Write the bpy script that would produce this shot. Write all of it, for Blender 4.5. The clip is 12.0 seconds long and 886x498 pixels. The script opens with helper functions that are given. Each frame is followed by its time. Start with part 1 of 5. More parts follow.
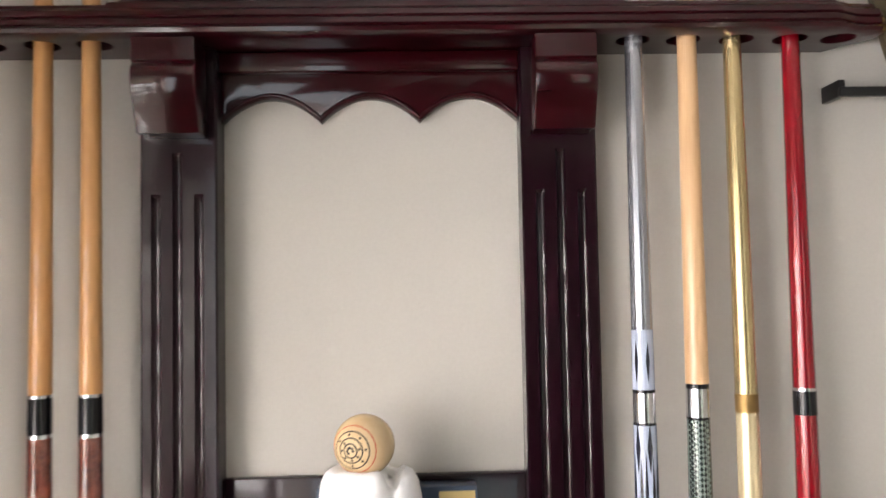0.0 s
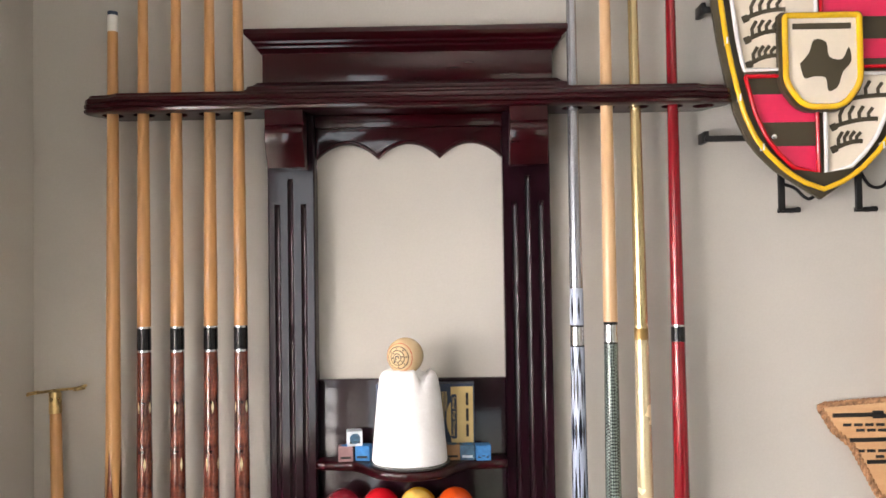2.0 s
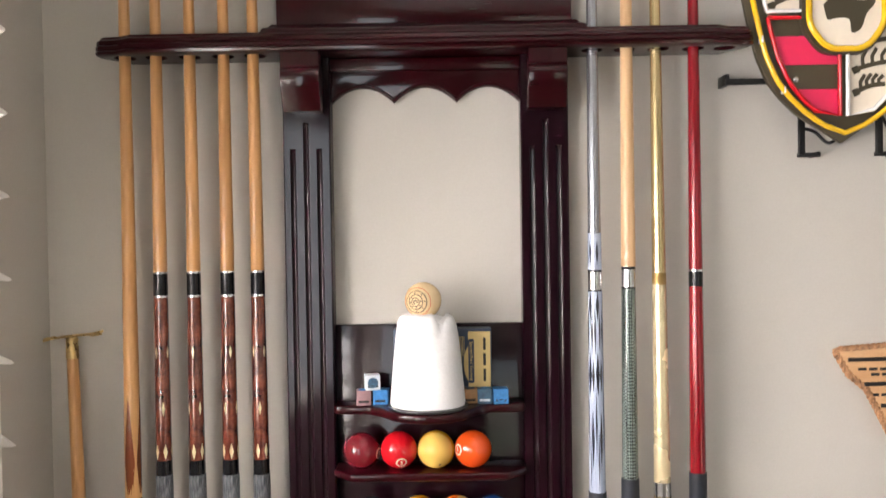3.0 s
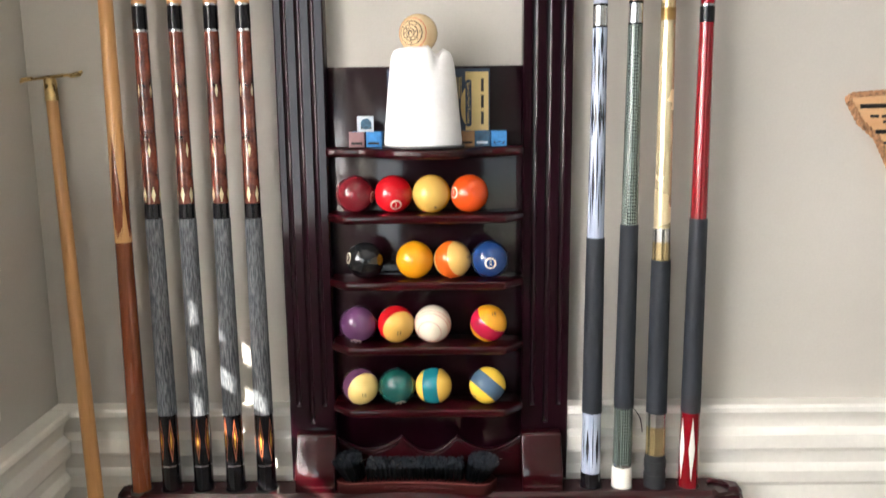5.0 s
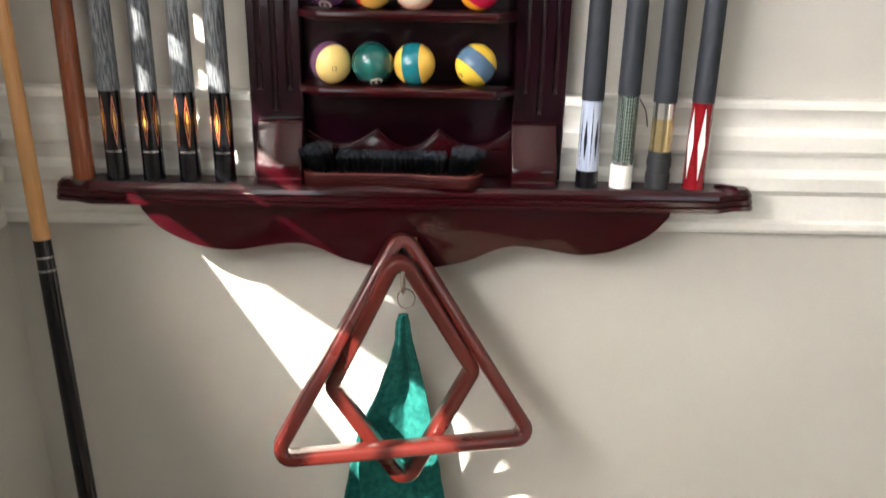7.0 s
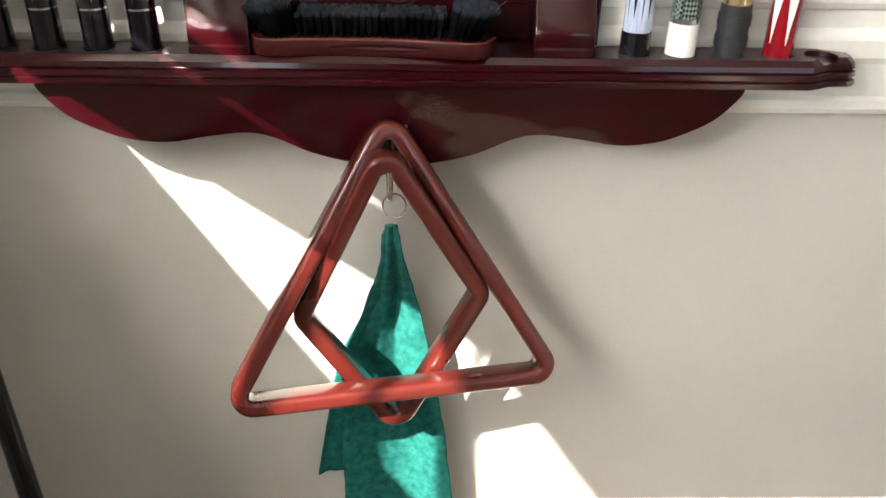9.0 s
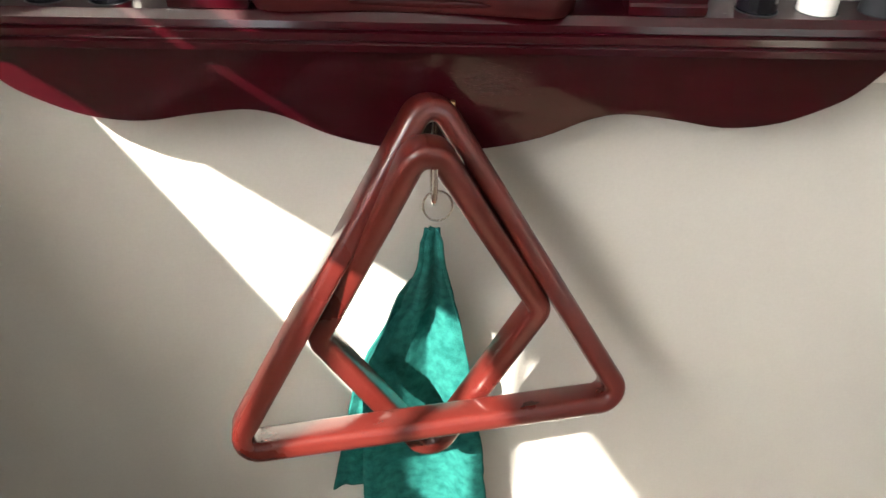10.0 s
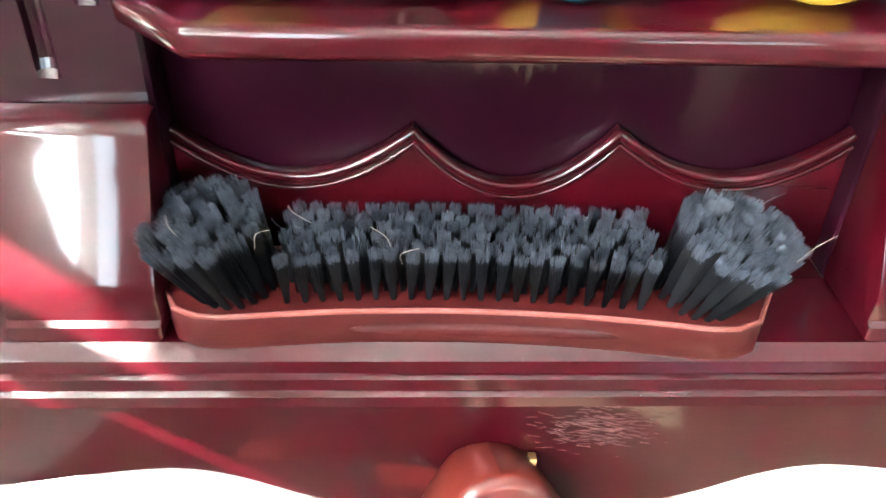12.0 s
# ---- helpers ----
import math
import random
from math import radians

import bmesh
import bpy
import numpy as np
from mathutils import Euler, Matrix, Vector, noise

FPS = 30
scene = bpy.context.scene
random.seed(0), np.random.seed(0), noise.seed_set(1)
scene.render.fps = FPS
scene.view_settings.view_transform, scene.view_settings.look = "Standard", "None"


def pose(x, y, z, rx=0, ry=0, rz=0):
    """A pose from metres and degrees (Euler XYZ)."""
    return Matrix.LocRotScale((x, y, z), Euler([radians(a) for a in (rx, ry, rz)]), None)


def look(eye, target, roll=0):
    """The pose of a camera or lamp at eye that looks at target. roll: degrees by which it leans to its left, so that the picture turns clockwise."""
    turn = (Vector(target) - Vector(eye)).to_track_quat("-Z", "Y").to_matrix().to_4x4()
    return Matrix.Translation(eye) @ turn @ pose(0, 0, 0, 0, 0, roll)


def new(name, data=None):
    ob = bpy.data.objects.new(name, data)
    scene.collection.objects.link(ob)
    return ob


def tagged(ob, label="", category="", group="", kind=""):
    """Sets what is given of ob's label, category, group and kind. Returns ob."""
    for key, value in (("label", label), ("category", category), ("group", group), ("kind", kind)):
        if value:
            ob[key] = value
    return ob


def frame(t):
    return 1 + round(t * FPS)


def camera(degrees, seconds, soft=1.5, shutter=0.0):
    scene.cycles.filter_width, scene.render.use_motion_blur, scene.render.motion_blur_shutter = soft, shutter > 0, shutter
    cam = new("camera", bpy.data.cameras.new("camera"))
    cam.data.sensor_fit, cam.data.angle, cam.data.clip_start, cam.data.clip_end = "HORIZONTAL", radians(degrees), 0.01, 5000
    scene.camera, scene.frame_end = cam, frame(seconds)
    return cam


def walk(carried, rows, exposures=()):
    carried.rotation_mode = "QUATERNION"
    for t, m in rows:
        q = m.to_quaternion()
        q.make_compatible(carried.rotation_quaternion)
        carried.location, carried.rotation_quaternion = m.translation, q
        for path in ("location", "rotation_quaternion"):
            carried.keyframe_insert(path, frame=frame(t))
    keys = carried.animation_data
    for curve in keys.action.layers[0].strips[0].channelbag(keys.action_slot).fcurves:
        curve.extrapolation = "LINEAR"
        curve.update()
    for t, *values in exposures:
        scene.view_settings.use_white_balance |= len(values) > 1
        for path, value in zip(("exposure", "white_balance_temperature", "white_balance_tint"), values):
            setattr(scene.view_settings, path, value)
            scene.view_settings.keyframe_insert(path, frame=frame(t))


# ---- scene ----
cam = camera(56.37, 12.0, soft=1.5, shutter=0.4)
ROWS = [
    (0.0, 0.0458, -0.8170, 1.7279, 92.6809, 1.0402, -1.6322),
    (0.5, 0.0198, -0.9860, 1.7512, 90.4366, 0.8043, -1.5636),
    (1.0, 0.0173, -1.1465, 1.7397, 91.7915, 0.9588, -2.8297),
    (1.5, 0.0760, -1.2732, 1.7199, 92.5274, 0.3139, -0.1875),
    (2.0, 0.0676, -1.3060, 1.7144, 91.5282, 0.8598, 0.6992),
    (2.5, 0.0407, -1.3065, 1.7045, 90.7483, 0.9050, 0.5998),
    (4.5, 0.0316, -1.2612, 1.5636, 81.1791, 0.7170, 0.1785),
    (5.0, 0.0345, -1.2688, 1.4925, 79.9461, 0.5815, 0.3053),
    (5.5, 0.0361, -1.2726, 1.4493, 77.1709, 0.3012, 0.4422),
    (6.0, 0.0366, -1.2470, 1.4005, 73.4731, 0.0033, 0.3399),
    (6.5, 0.0336, -1.2258, 1.3308, 70.7848, -0.2168, -0.0886),
    (7.0, 0.0328, -1.1802, 1.2185, 69.5012, -1.1419, -0.5916),
    (7.5, 0.0330, -1.1351, 1.1547, 68.0816, -2.0107, -0.7103),
    (9.5, 0.0270, -0.7944, 1.1567, 56.2136, -0.8141, -1.2580),
    (10.0, -0.0196, -0.6876, 1.1273, 53.4879, -1.5544, -1.4349),
    (10.5, 0.0039, -0.5956, 1.1454, 52.3356, -2.0850, -0.1772),
    (11.0, 0.0027, -0.4503, 1.1360, 54.1273, -1.7425, 0.6668),
    (11.5, -0.0339, -0.3740, 1.1367, 55.2308, -1.5530, -0.1418),
    (12.0, -0.0450, -0.3217, 1.1263, 54.1948, -1.4668, -1.6209),
]

EXPOSURES = [(0.0, 2.38, 6600, 13), (2.5, 2.46, 6700, 14), (4.5, 2.45, 6540, 10), (5.5, 2.60, 6500, 9), (7.5, 2.65, 6520, 9), (10.3, 2.70, 6480, 10), (11.0, 3.55, 6250, 12), (11.5, 4.55, 6100, 9), (12.0, 5.0, 6050, 6)]
walk(cam, [(t, pose(x, y, z, rx, ry, rz)) for t, x, y, z, rx, ry, rz in ROWS], EXPOSURES)

# ---- light: sun and sky through the side windows, fill from an added rear window ----
SUN_WAY = Vector((0.439, 0.581, -0.7056))
world = bpy.data.worlds.new("sky")
scene.world = world
world.use_nodes = True
wn = world.node_tree.nodes
sky = wn.new("ShaderNodeTexSky")
sky.sky_type = "NISHITA"
sky.sun_disc = False
sky.sun_elevation = radians(44.1)
sky.sun_rotation = math.atan2(-SUN_WAY.x, -SUN_WAY.y)
wn["Background"].inputs[1].default_value = 0.05
world.node_tree.links.new(sky.outputs[0], wn["Background"].inputs[0])


def lamp(name, kind, energy, colour, m, size=(1, 1), angle=0.0):
    data = bpy.data.lights.new(name, kind)
    data.energy, data.color = energy, colour
    if kind == "SUN":
        data.angle = angle
    else:
        data.shape, data.size, data.size_y = "RECTANGLE", size[0], size[1]
    ob = new(name, data)
    ob.matrix_world = m
    return ob


lamp("sun", "SUN", 5.0, (1.0, 0.93, 0.82), look((0, 0, 0), SUN_WAY), angle=radians(0.6))
lamp("window_light_near", "AREA", 8.0, (1.0, 0.95, 0.945), look((-0.874, -1.08, 1.56), (0.35, -1.00, 1.52)), (1.36, 0.58))
lamp("window_light_far", "AREA", 2.5, (0.82, 0.92, 1.0), look((-0.70, -2.40, 1.55), (0.8, -1.6, 1.35)), (0.95, 1.25))
# Added fill from behind, brightens the right of the back wall.
lamp("rear_fill_light", "AREA", 0.75, (0.88, 0.95, 1.0), look((2.3, -5.25, 1.45), (1.2, 0.0, 1.2)), (1.5, 1.6))


# ---- materials ----
def rgb(c):
    return (c[0], c[1], c[2], 1.0)


def mat(name, base, rough=0.5, metal=0.0, coat=0.0, vary=0.12, scale=8.0, fine=160.0, bump=0.15, stretch=(1, 1, 1), second=None, coat_rough=0.08, spec=0.5, piece=0.0, rough_vary=0.1):
    m = bpy.data.materials.new(name)
    m.use_nodes = True
    nt = m.node_tree
    n, link = nt.nodes, nt.links.new
    b = n["Principled BSDF"]
    tc = n.new("ShaderNodeTexCoord")
    mp = n.new("ShaderNodeMapping")
    mp.inputs["Scale"].default_value = stretch
    link(tc.outputs["Object"], mp.inputs[0])
    big, small = n.new("ShaderNodeTexNoise"), n.new("ShaderNodeTexNoise")
    big.inputs["Scale"].default_value, small.inputs["Scale"].default_value = scale, fine
    big.inputs["Detail"].default_value, small.inputs["Detail"].default_value = 4, 3
    link(mp.outputs[0], big.inputs[0]), link(mp.outputs[0], small.inputs[0])
    mix = n.new("ShaderNodeMix")
    mix.data_type = "RGBA"
    dark = second or tuple(v * (1 - 2.2 * vary) for v in base)
    lite = base if second else tuple(min(1, v * (1 + 1.4 * vary)) for v in base)
    mix.inputs[6].default_value, mix.inputs[7].default_value = rgb(dark), rgb(lite)
    ad = n.new("ShaderNodeMath")
    ad.operation = "MULTIPLY_ADD"
    ad.inputs[1].default_value = 0.4
    ramp = n.new("ShaderNodeMapRange")
    ramp.inputs[1].default_value, ramp.inputs[2].default_value = 0.45, 0.95
    link(small.outputs[0], ad.inputs[0]), link(big.outputs[0], ad.inputs[2])
    link(ad.outputs[0], ramp.inputs[0]), link(ramp.outputs[0], mix.inputs[0])
    out = mix.outputs[2]
    if piece:
        oi, hs, mr = n.new("ShaderNodeObjectInfo"), n.new("ShaderNodeHueSaturation"), n.new("ShaderNodeMapRange")
        mr.inputs[3].default_value, mr.inputs[4].default_value = 1 - piece, 1 + piece
        link(oi.outputs["Random"], mr.inputs[0]), link(mr.outputs[0], hs.inputs["Value"]), link(out, hs.inputs["Color"])
        out = hs.outputs[0]
    link(out, b.inputs["Base Color"])
    rr = n.new("ShaderNodeMapRange")
    rr.inputs[3].default_value, rr.inputs[4].default_value = max(0.02, rough - rough_vary), min(1, rough + rough_vary)
    link(big.outputs[0], rr.inputs[0]), link(rr.outputs[0], b.inputs["Roughness"])
    b.inputs["Metallic"].default_value = metal
    b.inputs["Coat Weight"].default_value, b.inputs["Coat Roughness"].default_value = coat, coat_rough
    b.inputs["Specular IOR Level"].default_value = spec
    if bump:
        bp = n.new("ShaderNodeBump")
        bp.inputs["Strength"].default_value, bp.inputs["Distance"].default_value = bump, 0.001
        link(small.outputs[0], bp.inputs["Height"]), link(bp.outputs[0], b.inputs["Normal"])
    return m


def stripe_mat(name, body, band):
    """A striped pool ball: the band runs round the ball's own z axis."""
    m = mat(name, body, rough=0.12, coat=0.6, vary=0.03, bump=0.0)
    n, link = m.node_tree.nodes, m.node_tree.links.new
    tc, sep, ab, lt, mx = n.new("ShaderNodeTexCoord"), n.new("ShaderNodeSeparateXYZ"), n.new("ShaderNodeMath"), n.new("ShaderNodeMath"), n.new("ShaderNodeMix")
    ab.operation, lt.operation, mx.data_type = "ABSOLUTE", "LESS_THAN", "RGBA"
    lt.inputs[1].default_value = 0.0115
    link(tc.outputs["Object"], sep.inputs[0]), link(sep.outputs[2], ab.inputs[0]), link(ab.outputs[0], lt.inputs[0]), link(lt.outputs[0], mx.inputs[0])
    mx.inputs[6].default_value, mx.inputs[7].default_value = rgb(body), rgb(band)
    link(mx.outputs[2], n["Principled BSDF"].inputs["Base Color"])
    return m


def pattern_mat(name, a, c, kind, rough=0.25, coat=0.4, scale=400.0, stretch=(1, 1, 1), edge=(0.45, 0.55), metal=0.0, bump=0.2):
    """Two colours set by a woven, speckled or flamed pattern on the thing's own coordinates."""
    m = bpy.data.materials.new(name)
    m.use_nodes = True
    n, link = m.node_tree.nodes, m.node_tree.links.new
    b = n["Principled BSDF"]
    tc, mp = n.new("ShaderNodeTexCoord"), n.new("ShaderNodeMapping")
    mp.inputs["Scale"].default_value = stretch
    link(tc.outputs["Object"], mp.inputs[0])
    if kind == "weave":
        tex = n.new("ShaderNodeTexChecker")
        tex.inputs["Scale"].default_value = scale
        mp.inputs["Rotation"].default_value = (radians(0), radians(45), radians(0))
        val = tex.outputs[1]
    elif kind == "flame":
        tex = n.new("ShaderNodeTexWave")
        tex.inputs["Scale"].default_value, tex.inputs["Distortion"].default_value = scale, 6.0
        tex.inputs["Detail"].default_value, tex.inputs["Detail Scale"].default_value = 1.0, 0.6
        val = tex.outputs[1]
    else:
        tex = n.new("ShaderNodeTexNoise")
        tex.inputs["Scale"].default_value, tex.inputs["Detail"].default_value = scale, 2
        val = tex.outputs[0]
    link(mp.outputs[0], tex.inputs[0])
    mr, mx = n.new("ShaderNodeMapRange"), n.new("ShaderNodeMix")
    mx.data_type = "RGBA"
    mr.inputs[1].default_value, mr.inputs[2].default_value = edge
    link(val, mr.inputs[0]), link(mr.outputs[0], mx.inputs[0])
    mx.inputs[6].default_value, mx.inputs[7].default_value = rgb(a), rgb(c)
    link(mx.outputs[2], b.inputs["Base Color"])
    b.inputs["Roughness"].default_value, b.inputs["Coat Weight"].default_value, b.inputs["Metallic"].default_value = rough, coat, metal
    bp = n.new("ShaderNodeBump")
    bp.inputs["Strength"].default_value, bp.inputs["Distance"].default_value = bump, 0.0005
    link(val, bp.inputs["Height"]), link(bp.outputs[0], b.inputs["Normal"])
    return m


WALL = mat("wall_paint", (0.508, 0.488, 0.448), rough=0.65, vary=0.035, scale=2.0, fine=260, bump=0.12)
REARPAINT = mat("rear_wall_paint", (0.10, 0.075, 0.055), rough=0.7, vary=0.06, scale=2.0, fine=200, bump=0.1)
TRIM = mat("trim_paint", (0.78, 0.765, 0.72), rough=0.4, vary=0.04, scale=5, fine=120, bump=0.06)
CEIL = mat("ceiling_paint", (0.78, 0.77, 0.74), rough=0.8, vary=0.03)
FLOOR = mat("floor_wood", (0.10, 0.072, 0.050), rough=0.35, vary=0.25, scale=6, stretch=(1, 8, 1), coat=0.2, piece=0.2)
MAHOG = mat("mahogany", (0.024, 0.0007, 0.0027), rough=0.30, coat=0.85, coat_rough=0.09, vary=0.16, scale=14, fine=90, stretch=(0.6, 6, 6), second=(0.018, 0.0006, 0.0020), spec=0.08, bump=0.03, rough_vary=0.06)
# Uprights and back panel: purple tint of window reflections put into the base colour.
MAHOG_V = mat("mahogany_upright_sheen", (0.0105, 0.0011, 0.0040), rough=0.32, coat=0.75, coat_rough=0.09, scale=14, fine=90, stretch=(6, 6, 0.6), second=(0.0080, 0.0010, 0.0034), spec=0.08, bump=0.03, rough_vary=0.08)
RACK_WOOD = mat("rack_wood", (0.080, 0.0105, 0.0075), rough=0.30, coat=0.8, coat_rough=0.15, scale=7, fine=140, stretch=(2, 4, 2), second=(0.064, 0.0078, 0.0058), bump=0.05, spec=0.3)
BRUSH_WOOD = mat("brush_wood", (0.036, 0.0044, 0.0045), rough=0.42, coat=0.12, scale=22, fine=150, stretch=(1, 6, 6), second=(0.026, 0.0031, 0.0032), bump=0.15, spec=0.18)
WORN = mat("worn_edge", (0.13, 0.045, 0.040), rough=0.6, vary=0.3, scale=70, second=(0.13, 0.025, 0.018))
MAPLE = mat("maple", (0.62, 0.335, 0.125), rough=0.30, coat=0.45, vary=0.1, scale=9, fine=60, stretch=(12, 12, 0.7), second=(0.48, 0.24, 0.09), bump=0.05)
MAPLE_PALE = mat("maple_pale", (0.70, 0.47, 0.27), rough=0.32, coat=0.4, scale=9, fine=60, stretch=(12, 12, 0.7), second=(0.60, 0.36, 0.18), bump=0.05)
BROWN = mat("butt_brown", (0.22, 0.060, 0.022), rough=0.25, coat=0.6, scale=10, fine=70, stretch=(12, 12, 0.8), second=(0.14, 0.032, 0.012), bump=0.05)
BURL = mat("burl_forearm", (0.22, 0.055, 0.030), rough=0.18, coat=0.9, coat_rough=0.04, scale=55, fine=210, second=(0.050, 0.008, 0.007), bump=0.03)
EBONY = mat("black_lacquer", (0.006, 0.006, 0.008), rough=0.20, coat=0.35, coat_rough=0.05, spec=0.25, vary=0.1, bump=0.02)
RUBBER = mat("black_rubber", (0.011, 0.015, 0.023), rough=0.60, vary=0.18, scale=30, fine=500, bump=0.2)
BUMPER = mat("bumper_rubber", (0.016, 0.018, 0.022), rough=0.55, vary=0.15, bump=0.1)
WHITE_CAP = mat("white_plastic", (0.80, 0.79, 0.75), rough=0.3, vary=0.03, bump=0.02)
IVORY = mat("inlay_ivory", (0.72, 0.60, 0.36), rough=0.25, coat=0.5, vary=0.08, bump=0.0)
AMBER = mat("inlay_amber", (0.72, 0.36, 0.06), rough=0.22, coat=0.6, vary=0.15, bump=0.0)
COPPER = mat("inlay_copper", (0.45, 0.12, 0.05), rough=0.3, coat=0.6, vary=0.1, bump=0.0)
SILVER = mat("silver_ring", (0.72, 0.72, 0.74), rough=0.2, metal=1.0, vary=0.05, bump=0.0)
STEEL_SHAFT = mat("silver_shaft", (0.40, 0.41, 0.45), rough=0.22, metal=0.75, coat=0.5, vary=0.04, bump=0.0)
GOLD = mat("gold_anodised", (0.64, 0.50, 0.26), rough=0.24, metal=0.85, coat=0.4, vary=0.04, bump=0.0)
GOLD_PALE = mat("gold_pale", (0.80, 0.67, 0.42), rough=0.26, metal=0.6, coat=0.5, vary=0.04, bump=0.0)
RED_CUE = mat("red_lacquer", (0.25, 0.003, 0.010), rough=0.17, coat=0.9, coat_rough=0.04, metal=0.25, vary=0.05, bump=0.0)
BRASS = mat("brass", (0.66, 0.48, 0.22), rough=0.28, metal=1.0, vary=0.15, scale=60, bump=0.05)
CHROME = mat("wire_chrome", (0.75, 0.72, 0.66), rough=0.18, metal=1.0, vary=0.05, bump=0.0)
LINEN = pattern_mat("linen_wrap", (0.038, 0.046, 0.056), (0.22, 0.23, 0.25), "speckle", rough=0.75, coat=0.0, scale=620, stretch=(1, 1, 0.10), edge=(0.36, 0.74), bump=0.5)
CARBON = pattern_mat("carbon_weave", (0.020, 0.030, 0.028), (0.22, 0.27, 0.245), "weave", scale=400, stretch=(1, 1, 0.7), metal=0.3)
FLAME = mat("white_blue_lacquer", (0.52, 0.58, 0.70), rough=0.18, coat=0.8, vary=0.1, scale=10, fine=40, stretch=(14, 14, 0.5), second=(0.30, 0.36, 0.50), bump=0.0)
FLAME_DARK = mat("dark_flame", (0.008, 0.011, 0.028), rough=0.16, coat=0.8, vary=0.1, bump=0.0)
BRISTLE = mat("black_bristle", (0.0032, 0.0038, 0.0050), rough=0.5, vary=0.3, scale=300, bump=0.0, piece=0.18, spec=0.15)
# Tips lightened in colour to stand for light catching the bristle ends.
BRISTLE_TIP_LIT = mat("bristle_tip_lit", (0.038, 0.045, 0.058), rough=0.5, vary=0.3, scale=300, bump=0.0, piece=0.15, spec=0.2)
TOWEL = mat("teal_terry", (0.022, 0.160, 0.140), rough=0.95, scale=90, fine=620, bump=1.0, second=(0.004, 0.066, 0.060), spec=0.1)
TOWEL_HEM = mat("teal_hem", (0.016, 0.150, 0.130), rough=0.8, vary=0.1, scale=60, fine=700, bump=0.5)
CHALKWHITE = mat("cone_chalk", (0.87, 0.88, 0.89), rough=0.85, vary=0.03, scale=25, fine=220, bump=0.35)
BLACKPLATE = mat("black_plate", (0.012, 0.012, 0.014), rough=0.3, coat=0.3, vary=0.1)
CARD_BLUE = mat("box_navy", (0.020, 0.040, 0.085), rough=0.35, coat=0.3, vary=0.1, scale=30)
CARD_GOLD = mat("box_gold_print", (0.62, 0.47, 0.20), rough=0.45, vary=0.05)
CHALK_BLUE = mat("chalk_blue", (0.045, 0.22, 0.52), rough=0.85, vary=0.12, scale=120, fine=600, bump=0.6)
CHALK_DEEP = mat("chalk_paper_navy", (0.035, 0.10, 0.17), rough=0.6, vary=0.2, scale=90)
PAPER_TAN = mat("chalk_paper_tan", (0.36, 0.20, 0.09), rough=0.6, vary=0.1, scale=60)
PAPER_WHITE = mat("chalk_paper_white", (0.62, 0.68, 0.74), rough=0.6, vary=0.1, scale=60)
PAPER_RED = mat("chalk_paper_maroon", (0.28, 0.16, 0.17), rough=0.6, vary=0.1)
INK = mat("ink", (0.012, 0.011, 0.010), rough=0.6, vary=0.1, bump=0.0)
INK_RED = mat("ink_red", (0.55, 0.07, 0.03), rough=0.5, vary=0.05, bump=0.0)
NUMBER = mat("ball_number_ring", (0.78, 0.68, 0.55), rough=0.15, coat=0.5, vary=0.03, bump=0.0)
SIGN_BROWN = mat("sign_brown", (0.060, 0.048, 0.026), rough=0.45, vary=0.06)
SIGN_WHITE = mat("sign_cream", (0.78, 0.70, 0.58), rough=0.4, vary=0.03)
SIGN_RED = mat("sign_red", (0.74, 0.022, 0.095), rough=0.4, vary=0.04)
TUBE_Y = mat("tube_yellow", (0.78, 0.48, 0.015), rough=0.12, coat=0.8, vary=0.04, bump=0.0)
TUBE_R = mat("tube_red", (0.55, 0.006, 0.016), rough=0.12, coat=0.8, vary=0.04, bump=0.0)
TUBE_W = mat("tube_white", (0.80, 0.80, 0.80), rough=0.12, coat=0.8, vary=0.02, bump=0.0)
BLACK_METAL = mat("black_bracket", (0.012, 0.012, 0.013), rough=0.4, metal=0.4, vary=0.15)
PLAQUE_FACE = mat("plaque_wood", (0.62, 0.38, 0.20), rough=0.5, coat=0.2, scale=10, stretch=(1, 1, 6), second=(0.50, 0.27, 0.12))
ROPE = mat("rope", (0.42, 0.22, 0.11), rough=0.85, vary=0.3, scale=120, fine=400, bump=0.8)
SHUTTER = mat("shutter_white", (0.80, 0.78, 0.74), rough=0.4, vary=0.03, bump=0.04)
GLASS = bpy.data.materials.new("window_glass")
GLASS.use_nodes = True
GLASS.node_tree.nodes["Principled BSDF"].inputs["Transmission Weight"].default_value = 1.0
GLASS.node_tree.nodes["Principled BSDF"].inputs["Roughness"].default_value = 0.0


# ---- mesh tools ----
def mesh_of(verts, faces, smooth=0.0):
    bm = bmesh.new()
    vs = [bm.verts.new(v) for v in verts]
    for f in faces:
        try:
            bm.faces.new([vs[i] for i in f])
        except ValueError:
            pass
    bmesh.ops.recalc_face_normals(bm, faces=bm.faces)
    if smooth:
        soften(bm, smooth)
    return bm


def soften(bm, angle=40):
    for f in bm.faces:
        f.smooth = True
    for e in bm.edges:
        if len(e.link_faces) == 2 and e.calc_face_angle(0) > radians(angle):
            e.smooth = False
    return bm


def part(name, bm, material, parent=None, label="", m=None):
    data = bpy.data.meshes.new(name)
    bm.to_mesh(data)
    bm.free()
    for one in (material if isinstance(material, (list, tuple)) else (material,)):
        data.materials.append(one)
    ob = new(name, data)
    if parent:
        ob.parent = parent
    if m is not None:
        ob.matrix_basis = m
    if label:
        ob["label"] = label
    return ob


def thing(name, label, category, group="", at=(0, 0, 0)):
    ob = new(name)
    ob.empty_display_size = 0.02
    ob.matrix_basis = at if isinstance(at, Matrix) else Matrix.Translation(at)
    return tagged(ob, label, category, group)


